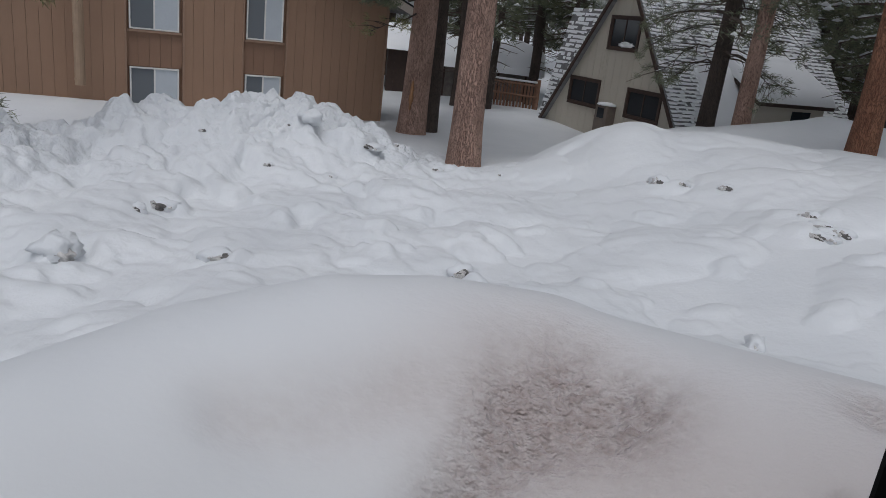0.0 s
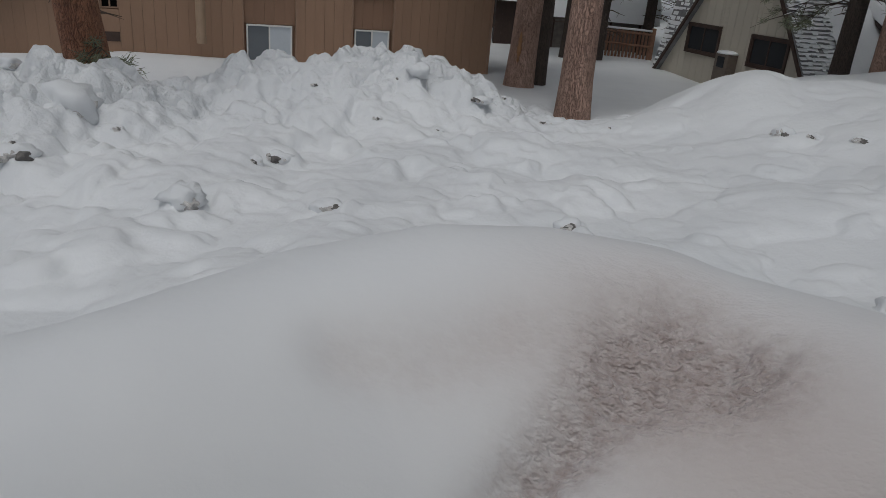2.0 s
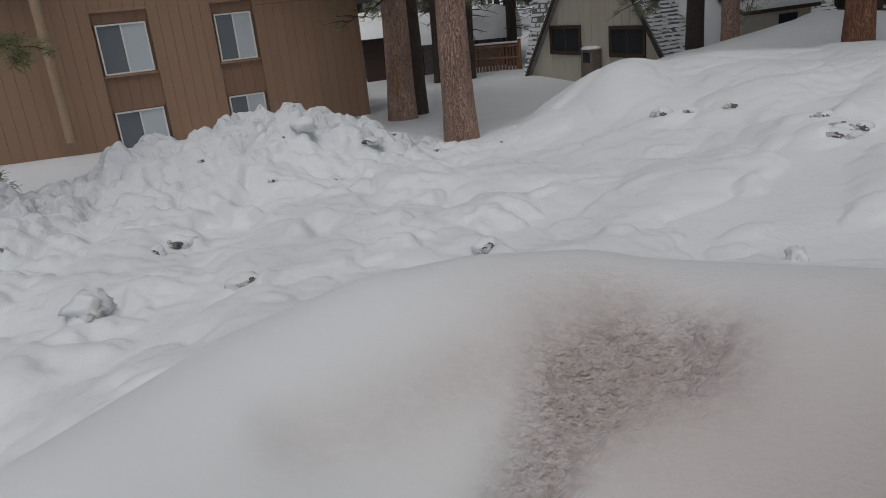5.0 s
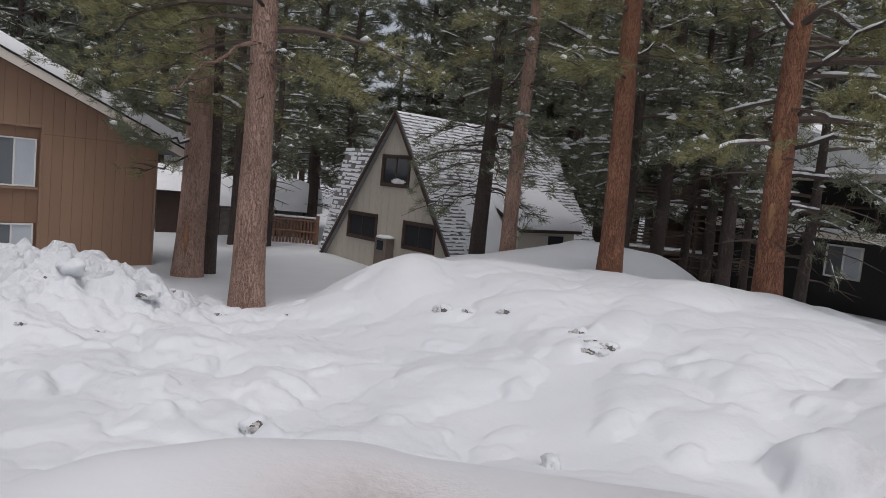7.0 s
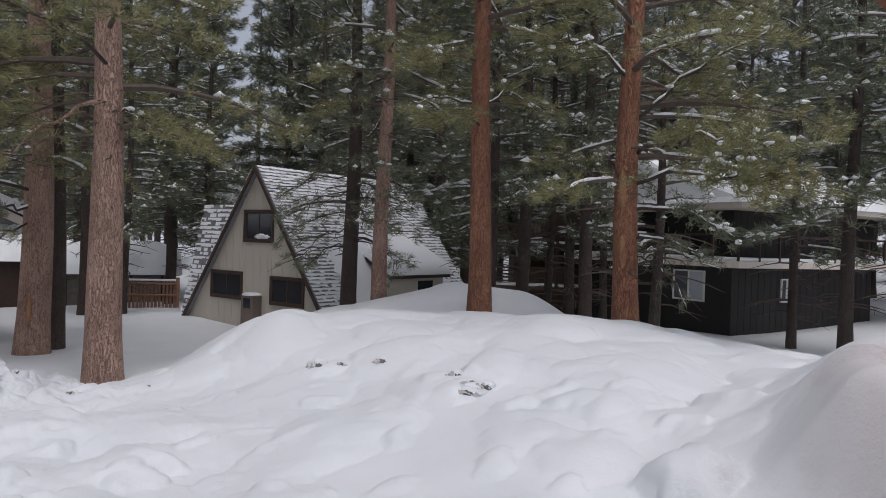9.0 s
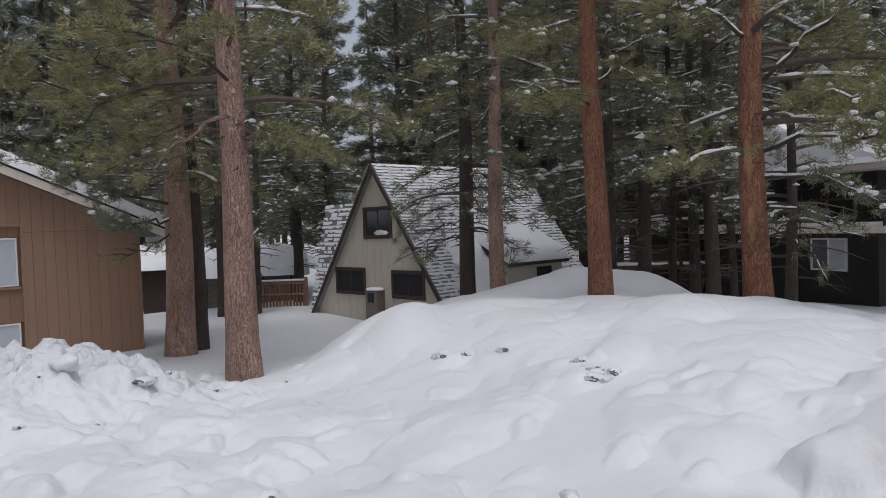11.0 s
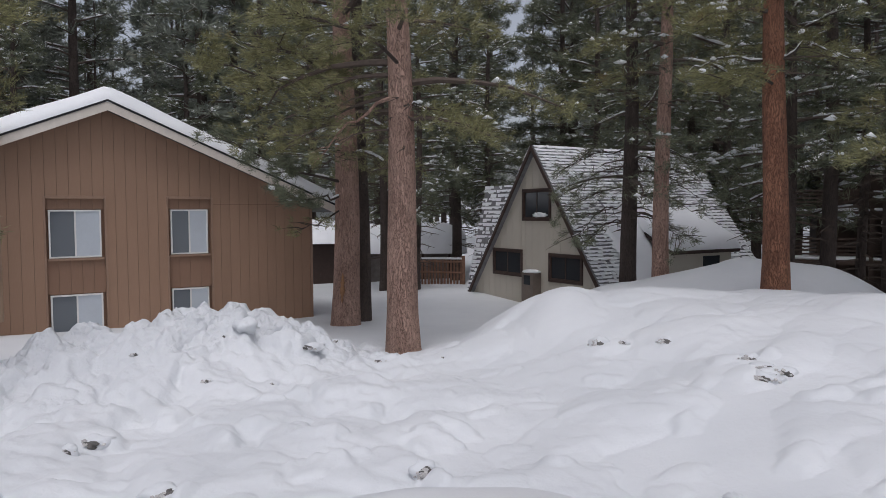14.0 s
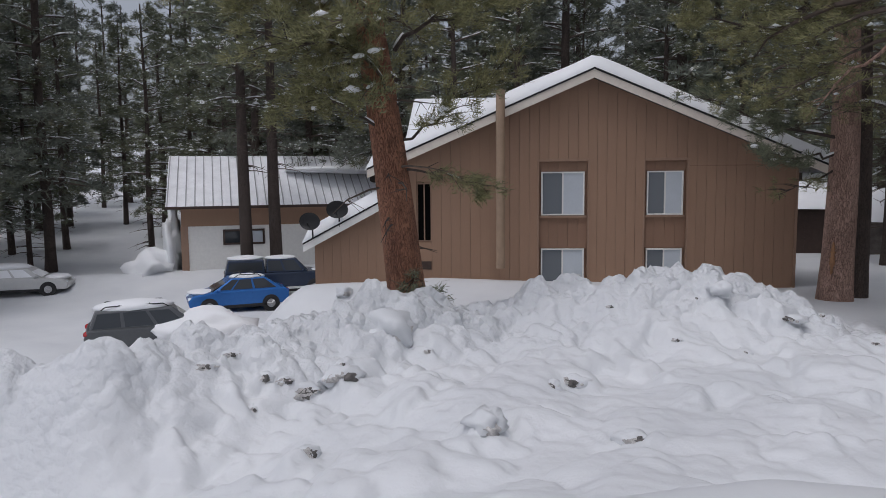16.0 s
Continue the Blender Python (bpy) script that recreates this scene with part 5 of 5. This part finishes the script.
for i in range(11):
    z, side = 6.9 - 0.28 * i, (-1, 1)[i % 2]
    bough(pine_f, (18.15, 23.0, z), (18.15 + side * rng.uniform(3.0, 5.6), 22.6 + rng.uniform(-1.2, 0.6), z - rng.uniform(0.3, 1.0)), 24, NEEDLES, 70 + i, 0.028, snow=0.12, sag=0.5, spread=0.7, twigs=16)
DARK_PINES = [pine_meshes(31, 17, 0.22, 3.8, 2.8, 42, 30, 12, NEEDLES, BARK_DARK, length=0.34, width=0.015, snow=0.3, dead=24, dead_from=1.2),
              pine_meshes(32, 18, 0.26, 4.6, 3.2, 44, 32, 12, NEEDLES, BARK_DARK, length=0.34, width=0.015, snow=0.26, dead=20, dead_from=1.5),
              pine_meshes(33, 16, 0.17, 3.2, 2.3, 38, 26, 12, NEEDLES, BARK_DARK, length=0.34, width=0.015, snow=0.32, dead=30, dead_from=1.0)]
TALL_PINE = pine_meshes(34, 18, 0.30, 8.0, 3.0, 28, 34, 12, NEEDLES, BARK_DARK, length=0.34, width=0.015, snow=0.3, dead=14, dead_from=5.0)
for az, r in ((-48.3, 39.4), (-46.1, 39.8)):
    pine(planted(az, r) @ Matrix.Scale(1.2, 4), TALL_PINE, "dark pine with a bare trunk before the white building", "dark pines")
for i, (az, r) in enumerate(((29.3, 25), (31.8, 26), (33.9, 27.5), (35.4, 29), (36.7, 26), (38.0, 30), (55.0, 25), (58.6, 24), (62, 27), (-55.0, 51), (-60.6, 62), (-62.9, 52), (-66.5, 46), (-69, 40),
                          (1.6, 32), (-1.2, 33), (4.6, 36), (7.2, 35), (24.3, 38), (-72, 38), (51.5, 28.5), (48.2, 40), (-27, 42), (-22, 46), (-16, 43), (-32, 40), (-38, 44))):
    pine(planted(az, r, None, i * 67), DARK_PINES[i % 3], "dark slender pine flecked with snow", "dark pines")

FULL_PINES = [pine_meshes(51, 21, 0.27, 3.2, 3.5, 66, 52, 12, NEEDLES, BARK_DARK, length=0.30, width=0.015, snow=0.16, dead=16, dead_from=1.2),
              pine_meshes(52, 19, 0.24, 2.6, 3.1, 60, 50, 12, NEEDLES, BARK_DARK, length=0.30, width=0.015, snow=0.16, dead=16, dead_from=1.0)]
for i, (az, r) in enumerate(((4.5, 41), (7.2, 43), (13.0, 42), (15.6, 38), (22.6, 37), (25.0, 34), (27.2, 41), (-1.6, 44), (-10.5, 43), (-29.5, 45), (-41, 52), (-44.5, 56), (-49.5, 58), (-56.6, 76), (-61.6, 70), (-64.0, 60), (-66.0, 54), (-54.0, 66), (-52.0, 72), (-50.6, 63), (-47.0, 66), (-58.0, 92), (-62.9, 72), (-65.4, 66), (-68.0, 60), (-60.2, 84), (31.0, 46), (34.5, 48), (44.5, 52), (54.0, 46), (58.0, 42), (63.0, 38))):
    pine(planted(az, r, None, i * 101), FULL_PINES[i % 2], "full dark green pine lightly flecked with snow", "dark pines")

# far pines wear the needle colour that has haze painted in
FAR_PINES = [pine_meshes(41 + i, h, 0.30, c, w, 62, 30, 9, NEEDLES_HAZED, BARK_DARK, length=0.5, width=0.03, snow=0.22, dead=10) for i, (h, c, w) in enumerate(((26, 3.0, 3.6), (29, 4.0, 4.0), (23, 2.4, 3.2), (27, 5.0, 3.4)))]
rng = random.Random(8)
count = 0
for ring, (r0, r1, step) in enumerate(((41, 50, 4.3), (50, 62, 3.6), (62, 78, 3.2), (78, 100, 2.8), (100, 130, 2.6))):
    az = -76.0
    while az < 78:
        a, r = az + rng.uniform(-1.2, 1.2), rng.uniform(r0, r1)
        az += step
        x, y = at(a, r)
        if 8.8 < a < 10.6 or -20.4 < a < -18.8 or -59 < a < -51 and r < 92 or (-66 < a < -42 and r < 50) or (-9 < a < 7 and r < 60 and rng.random() < 0.7) or (-36 < a < -2 and r < 42) or (-34 < a < -20 and ring > 1 and rng.random() < 0.45) or (9 < a < 25 and r < 39):
            continue
        if (25 < a < 42 and r < 50) or (42 < a < 62 and r < 48):
            continue
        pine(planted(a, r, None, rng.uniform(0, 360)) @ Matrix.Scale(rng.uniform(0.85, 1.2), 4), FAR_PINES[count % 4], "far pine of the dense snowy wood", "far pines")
        count += 1


# ---- vehicles in the yard ----
def wheel(parent, x, y, r, w):
    hub = part("tyre", Kit().tube([(x, y - w / 2, r), (x, y - w / 2 + 0.03, r), (x, y + w / 2 - 0.03, r), (x, y + w / 2, r)], [r * 0.88, r, r, r * 0.88], 22), RUBBER, parent)
    side = -1 if y < 0 else 1
    k = Kit().tube([(x, y + side * (w / 2 - 0.01), r), (x, y + side * (w / 2 + 0.01), r)], [r * 0.60, r * 0.56], 16)
    for i in range(5):
        a = 2 * math.pi * i / 5
        k.tube([(x, y + side * (w / 2 + 0.015), r), (x + 0.55 * r * math.cos(a), y + side * (w / 2 + 0.015), r + 0.55 * r * math.sin(a))], [0.04, 0.03], 4)
    part("rim", k, STEEL, hub)


def cabin_shape(low, high, w_low, w_high):
    """A cab that narrows upwards: (x0, x1, z) below and above, and half widths."""
    (a0, a1, z0), (b0, b1, z1) = low, high
    v = [(a0, -w_low, z0), (a1, -w_low, z0), (a1, w_low, z0), (a0, w_low, z0), (b0, -w_high, z1), (b1, -w_high, z1), (b1, w_high, z1), (b0, w_high, z1)]
    return Kit().add(v, [(3, 2, 1, 0), (4, 5, 6, 7), (0, 1, 5, 4), (1, 2, 6, 5), (2, 3, 7, 6), (3, 0, 4, 7)])


def side_pane(q0, q1, low, high, w_low, w_high, side, z_in=0.12):
    """A side window between two shares of the cab's length, lying just proud of its slanted side."""
    (a0, a1, z0), (b0, b1, z1) = low, high
    v = []
    for t, q in ((z_in, q0), (z_in, q1), (1 - z_in, q1), (1 - z_in, q0)):
        x = (a0 + (a1 - a0) * q) * (1 - t) + (b0 + (b1 - b0) * q) * t
        v.append((x, side * (w_low + (w_high - w_low) * t + 0.008), z0 + (z1 - z0) * t))
    v += [(x, y - side * 0.02, z) for x, y, z in v]
    return Kit().add(v, [(0, 1, 2, 3), (7, 6, 5, 4), (0, 4, 5, 1), (1, 5, 6, 2), (2, 6, 7, 3), (3, 7, 4, 0)])


def car(m, label, profile, low, high, paint, panes, length, width=1.8, wheel_r=0.33, axles=(0.19, 0.80), snow=0.06, hood_snow=0.04, glass=GLASS_DARK, category="car", rails=True, snowed=0.0):
    c = thing("parked_" + category, m, label, category, "vehicles in the yard")
    part("body", Kit().prism(profile, -width / 2, width / 2), paint, c, bevel=0.07)
    wl, wh = width / 2 - 0.05, width / 2 - 0.22
    part("cab", cabin_shape(low, high, wl, wh), paint, c, bevel=0.05)
    for side in (-1, 1):
        for q0, q1 in panes:
            part("side_window", side_pane(q0, q1, low, high, wl, wh, side), glass, c)
        part("wing_mirror", Kit().blob((low[1] - 0.25, side * (width / 2 + 0.08), low[2] + 0.08), 0.09, 0.11, 0.08, 1), paint, c, smooth=True)
        part("headlight", Kit().blob((length / 2 - 0.10, side * (width / 2 - 0.25), low[2] - 0.28), 0.10, 0.20, 0.09, 1), ICE, c, smooth=True)
        part("tail_light", Kit().blob((-length / 2 + 0.10, side * (width / 2 - 0.16), low[2] - 0.10), 0.12, 0.17, 0.10, 2), RED_LENS, c, smooth=True)
        part("sill", Kit().box(-length * 0.28, length * 0.27, side * width / 2 - 0.03, side * width / 2 + 0.03, 0.22, 0.36), RUBBER, c, bevel=0.02)
        for q in (0.36, 0.62):
            part("door_handle", Kit().box(-length / 2 + length * q - 0.09, -length / 2 + length * q + 0.09, side * width / 2 - 0.01, side * width / 2 + 0.035, low[2] - 0.14, low[2] - 0.10), paint, c)
        for ax in axles:
            wheel(c, -length / 2 + length * ax, side * (width / 2 - 0.08), wheel_r, 0.22)
            x = -length / 2 + length * ax
            part("wheel_arch", Kit().tube([(x, side * (width / 2 - 0.10), wheel_r), (x, side * (width / 2 + 0.012), wheel_r)], [wheel_r * 1.2, wheel_r * 1.2], 20), RUBBER, c)
    part("windscreen", Kit().add([(low[1] + 0.012, -wl + 0.1, low[2] + 0.06), (low[1] + 0.012, wl - 0.1, low[2] + 0.06), (high[1] + 0.03, wh - 0.05, high[2] - 0.05), (high[1] + 0.03, -wh + 0.05, high[2] - 0.05),
                                 (low[1] - 0.03, -wl + 0.1, low[2] + 0.06), (low[1] - 0.03, wl - 0.1, low[2] + 0.06), (high[1] - 0.01, wh - 0.05, high[2] - 0.05), (high[1] - 0.01, -wh + 0.05, high[2] - 0.05)],
                                [(0, 1, 2, 3), (7, 6, 5, 4), (0, 4, 5, 1), (1, 5, 6, 2), (2, 6, 7, 3), (3, 7, 4, 0)]), glass, c)
    mid, lx = (high[0] + high[1]) / 2, (high[1] - high[0]) / 2
    part("roof_snow", Kit().blob((mid, 0, high[2]), lx * 1.12, wh * 1.12, snow * 1.6, 3, 0.12, 0.75), SNOW, c, "snow on the roof", smooth=True)
    part("hood_snow", Kit().blob((length / 2 - 0.62, 0, low[2] - 0.05), 0.62, width * 0.44, hood_snow + 0.05, 5, 0.15, 0.6), SNOW, c, "snow on the bonnet", smooth=True)
    if rails:
        for side in (-1, 1):
            part("roof_rail", Kit().tube([(high[0] + 0.15, side * wh * 0.86, high[2] + 0.02), (high[0] + 0.3, side * wh * 0.86, high[2] + 0.13), (high[1] - 0.3, side * wh * 0.86, high[2] + 0.13), (high[1] - 0.12, side * wh * 0.86, high[2] + 0.02)], [0.022] * 4, 6), BLACK, c)
        for q in (0.3, 0.7):
            x = high[0] + (high[1] - high[0]) * q
            part("roof_bar", Kit().tube([(x, -wh * 0.9, high[2] + 0.15), (x, wh * 0.9, high[2] + 0.15)], [0.02, 0.02], 6), BLACK, c)
    return c


def parked(az, r, turn, lift=0.0):
    x, y = at(az, r)
    return pose(x, y, ground_at(x, y) + lift, 0, 0, turn)


HATCH = [(-2.15, 0.30), (2.12, 0.28), (2.20, 0.62), (1.95, 0.86), (1.10, 0.98), (-1.95, 1.02), (-2.22, 0.92)]
car(parked(-49.1, 34, -124), "blue hatchback with roof bars and light snow", HATCH, (-1.95, 1.15, 0.97), (-1.15, 0.30, 1.52), BLUE_PAINT, ((0.08, 0.40), (0.44, 0.74), (0.77, 0.94)), 4.4)
TRUCK = [(-2.75, 0.48), (2.70, 0.45), (2.78, 0.9), (2.6, 1.12), (1.25, 1.2), (-2.75, 1.2)]
pickup = car(parked(-45.8, 37.4, 50, 0.2), "navy pickup with a canopy over its bed", TRUCK, (-0.75, 1.30, 1.2), (-0.70, 0.75, 1.86), NAVY_PAINT, ((0.05, 0.42), (0.48, 0.88)), 5.5, 1.95, 0.38, (0.2, 0.8), category="pickup", rails=False)
part("canopy", cabin_shape((-2.7, -0.8, 1.2), (-2.55, -0.85, 1.86), 0.92, 0.78), NAVY_PAINT, pickup, "navy bed canopy", bevel=0.05)
part("canopy_window", side_pane(0.06, 0.94, (-2.7, -0.8, 1.2), (-2.55, -0.85, 1.86), 0.92, 0.78, -1, 0.2), GLASS_DARK, pickup)
part("canopy_snow", Kit().blob((-1.7, 0, 1.88), 0.95, 0.80, 0.14, 6, 0.12, 0.7), SNOW, pickup, "snow on the canopy", smooth=True)
SUV = [(-2.25, 0.34), (2.25, 0.34), (2.32, 0.75), (2.1, 1.0), (1.2, 1.06), (-2.2, 1.08), (-2.3, 0.8)]
suv = car(parked(-55.0, 27, 57, 0.1), "dark grey estate car almost buried in snow", SUV, (-2.15, 1.2, 1.04), (-1.9, 0.5, 1.66), GREY_PAINT, ((0.03, 0.30), (0.34, 0.62), (0.66, 0.92)), 4.6, snow=0.16, hood_snow=0.22)
part("drifted_snow", Kit().blob((1.5, -0.5, 0.7), 1.8, 1.5, 0.75, 8, 0.4, 0, 3), SNOW, suv, "snow drifted over the bonnet", smooth=True)
WAGON = [(-2.3, 0.32), (2.2, 0.30), (2.3, 0.6), (2.05, 0.82), (1.05, 0.93), (-2.25, 0.95)]
car(parked(-63.4, 43, 48), "white estate car under smooth snow beside the road", WAGON, (-2.2, 1.05, 0.92), (-1.9, 0.35, 1.42), PALE_PAINT, ((0.05, 0.3), (0.34, 0.6), (0.64, 0.9)), 4.5, snow=0.16, hood_snow=0.12, glass=SNOW, rails=False)
car(parked(-69.6, 25, 40), "dark hatchback at the edge of the yard", HATCH, (-1.95, 1.15, 0.97), (-1.15, 0.30, 1.52), NAVY_PAINT, ((0.08, 0.40), (0.44, 0.74), (0.77, 0.94)), 4.4, rails=False)


# ---- blocks and dirty, shaded hollows in the ploughed snow ----
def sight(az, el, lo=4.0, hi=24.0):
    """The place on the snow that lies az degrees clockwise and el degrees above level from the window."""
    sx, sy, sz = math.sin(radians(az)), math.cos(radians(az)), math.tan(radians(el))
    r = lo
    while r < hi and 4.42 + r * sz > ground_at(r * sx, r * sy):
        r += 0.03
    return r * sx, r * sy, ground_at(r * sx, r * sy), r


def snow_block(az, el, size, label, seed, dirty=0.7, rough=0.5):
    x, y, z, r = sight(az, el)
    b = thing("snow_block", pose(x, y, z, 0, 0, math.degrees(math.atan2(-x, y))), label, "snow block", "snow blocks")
    w, d, h = size
    part("block_body", Kit().blob((0, 0.1 * d, h * 0.0), w, d, h, seed, rough, 0.0, 3), SNOW_OLD, b, smooth=True)
    if dirty > 0.5:
        part("dirty_face", Kit().blob((0.25 * w, -0.32 * d, -0.1 * h), w * 0.52, d * 0.55, h * 0.5, seed + 3, 0.7, 0.0, 3), DIRTY, b, "grey broken face", smooth=True)
    return b


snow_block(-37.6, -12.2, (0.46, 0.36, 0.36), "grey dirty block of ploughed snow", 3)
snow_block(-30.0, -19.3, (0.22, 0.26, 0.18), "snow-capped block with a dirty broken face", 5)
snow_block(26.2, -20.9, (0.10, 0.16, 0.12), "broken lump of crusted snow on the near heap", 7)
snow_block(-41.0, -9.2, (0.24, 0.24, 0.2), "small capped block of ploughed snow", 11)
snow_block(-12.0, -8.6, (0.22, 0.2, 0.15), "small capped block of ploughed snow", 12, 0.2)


def shaded_dirt_hollow(az, el, w, h, label, seed):
    """A lump with fresh snow on top and old grey snow and dirt, darkened for the cavity's shade, under its edge."""
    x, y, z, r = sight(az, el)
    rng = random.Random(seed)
    t = thing("shaded_dirt_clod", pose(x, y, z, 0, 0, math.degrees(math.atan2(-x, y)) + rng.uniform(-30, 30)), label, "clod", "dirty clods")
    part("snow_lip", Kit().blob((0, w * 1.2, -h * 0.35), w * rng.uniform(1.7, 2.4), w * 1.4, h * 1.35, seed + 2, 0.3, 0.0, 3), SNOW_OLD, t, "overhanging lip of snow", smooth=True)
    part("clod_body", Kit().blob((w * rng.uniform(-0.2, 0.4), -w * 0.02, -h * 0.12), w * 0.7, w * 0.4, h * 0.6, seed, 0.9, 0.1, 3), DIRT_SHADE, t, smooth=True)
    part("grey_snow", Kit().blob((-w * 0.5, w * 0.1, -h * 0.2), w * 0.9, w * 0.5, h * 0.7, seed + 5, 0.8, 0.0, 3), DIRTY, t, "grey broken snow", smooth=True)
    for i in range(3):
        a, d = rng.uniform(2.6, 6.8), w * rng.uniform(1.1, 2.2)
        part("crumb", Kit().blob((d * math.cos(a), -abs(d * math.sin(a)) * 0.5, rng.uniform(-0.02, 0.02)), w * 0.2, w * 0.18, w * 0.14, seed + i, 0.6), DIRTY, t, smooth=True)
    return t


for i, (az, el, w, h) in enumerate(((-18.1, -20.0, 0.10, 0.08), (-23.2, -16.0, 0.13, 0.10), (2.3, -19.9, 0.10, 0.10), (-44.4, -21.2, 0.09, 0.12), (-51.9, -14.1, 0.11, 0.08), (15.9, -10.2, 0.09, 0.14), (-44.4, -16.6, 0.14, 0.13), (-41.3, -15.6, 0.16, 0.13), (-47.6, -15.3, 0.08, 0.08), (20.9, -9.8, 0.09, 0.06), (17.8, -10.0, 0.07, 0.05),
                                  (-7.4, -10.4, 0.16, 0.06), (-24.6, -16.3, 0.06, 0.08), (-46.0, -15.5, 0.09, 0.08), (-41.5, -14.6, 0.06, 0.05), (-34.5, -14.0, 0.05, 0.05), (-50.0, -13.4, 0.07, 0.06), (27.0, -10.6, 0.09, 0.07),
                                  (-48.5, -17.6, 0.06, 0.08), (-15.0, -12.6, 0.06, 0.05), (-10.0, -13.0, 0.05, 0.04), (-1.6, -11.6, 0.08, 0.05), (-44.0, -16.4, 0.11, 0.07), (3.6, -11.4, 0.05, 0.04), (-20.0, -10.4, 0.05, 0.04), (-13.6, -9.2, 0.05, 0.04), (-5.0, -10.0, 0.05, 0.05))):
    shaded_dirt_hollow(az, el, w, h, "grey dirt and painted shade in a cavity under a lip of snow", 20 + i)
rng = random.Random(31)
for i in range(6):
    shaded_dirt_hollow(29.0 + rng.uniform(-1.3, 1.6), -11.5 + rng.uniform(-0.5, 0.6), rng.uniform(0.07, 0.14), rng.uniform(0.05, 0.09), "dirty broken crust in the smooth snowbank", 60 + i)

# ---- the house with the window from which one looks out ----
# unseen outer wall, sized and coloured cream to bounce light onto the near heap
k = Kit()
for x0, x1, z0, z1 in ((-2.6, -1.0, -0.5, 5.8), (0.32, 4.2, -0.5, 5.8), (-1.0, 0.32, -0.5, 3.3), (-1.0, 0.32, 5.6, 5.8)):
    k.box(x0, x1, -0.30, -0.06, z0, z1)
tagged(new("wall_south", k.mesh("wall_south", CREAM)), "unseen wall round the open window, added in cream to bounce light", "wall", kind="structure")
window_1 = tagged(new("window_1"), "open window with a black frame", "window", kind="structure")
part("window_jamb", Kit().box(0.231, 0.32, -0.07, 0.0, 3.3, 5.6), FRAME_AND_SLOT_BLACK, window_1, "black window jamb", bevel=0.004)
part("window_jamb", Kit().box(-1.0, -0.92, -0.07, -0.03, 3.3, 5.6), FRAME_AND_SLOT_BLACK, window_1, "black window jamb", bevel=0.004)
part("window_sill", Kit().box(-0.92, 0.226, -0.35, -0.03, 3.3, 3.36), BLACK, window_1)
tagged(new("floor", Kit().box(-2.6, 4.2, -4, -0.3, 2.6, 2.8).mesh("floor", LOG)), "wooden room floor behind the window", "floor", kind="structure")
tagged(new("ceiling", Kit().box(-2.6, 4.2, -4, -0.3, 5.7, 5.8).mesh("ceiling", CREAM)), "pale room ceiling", "ceiling", kind="structure")
tagged(new("wall_north", Kit().box(-2.6, 4.2, -4.2, -4, 2.6, 5.8).mesh("wall_north", CREAM)), "plain back wall of the room", "wall", kind="structure")
eave = thing("porch_roof", pose(0, 0, 0), "redwood porch roof edge hung with icicles", "roof")
SL = -0.58
def rake(x):
    return 5.30 + SL * (x - 2.66)
def strip(x0, x1, lo, hi, y0, y1):
    return Kit().prism([(x0, rake(x0) + lo), (x1, rake(x1) + lo), (x1, rake(x1) + hi), (x0, rake(x0) + hi)], y0, y1)
part("roof_deck", strip(2.2, 4.4, 0.14, 0.20, -0.05, 1.6), RED_WOOD, eave)
part("barge_board", strip(2.2, 4.4, 0.0, 0.2, 1.6, 1.64), RED_WOOD, eave, "redwood barge board")
for i in range(8):
    part("rafter", strip(2.2, 4.4, 0.0, 0.14, 0.05 + 0.2 * i, 0.10 + 0.2 * i), RED_WOOD, eave)
for i in range(4):
    x = 2.35 + 0.55 * i
    part("purlin", strip(x, x + 0.06, 0.0, 0.13, 0.02, 1.6), RED_WOOD, eave)
part("roof_snow", strip(2.2, 4.5, 0.2, 0.55, 0.0, 1.7), SNOW, eave, "snow on the porch roof", bevel=0.1)
rng = random.Random(3)
for i in range(9):
    x, L = 2.86 + 0.04 * i + rng.uniform(-0.01, 0.01), rng.uniform(0.05, 0.17)
    z = rake(x)
    part("icicle", Kit().tube([(x, 1.62, z + 0.02), (x + rng.uniform(-0.01, 0.01), 1.62, z - L * 0.5), (x, 1.62, z - L)], [0.016, 0.011, 0.002], 7), ICE, eave, smooth=True)
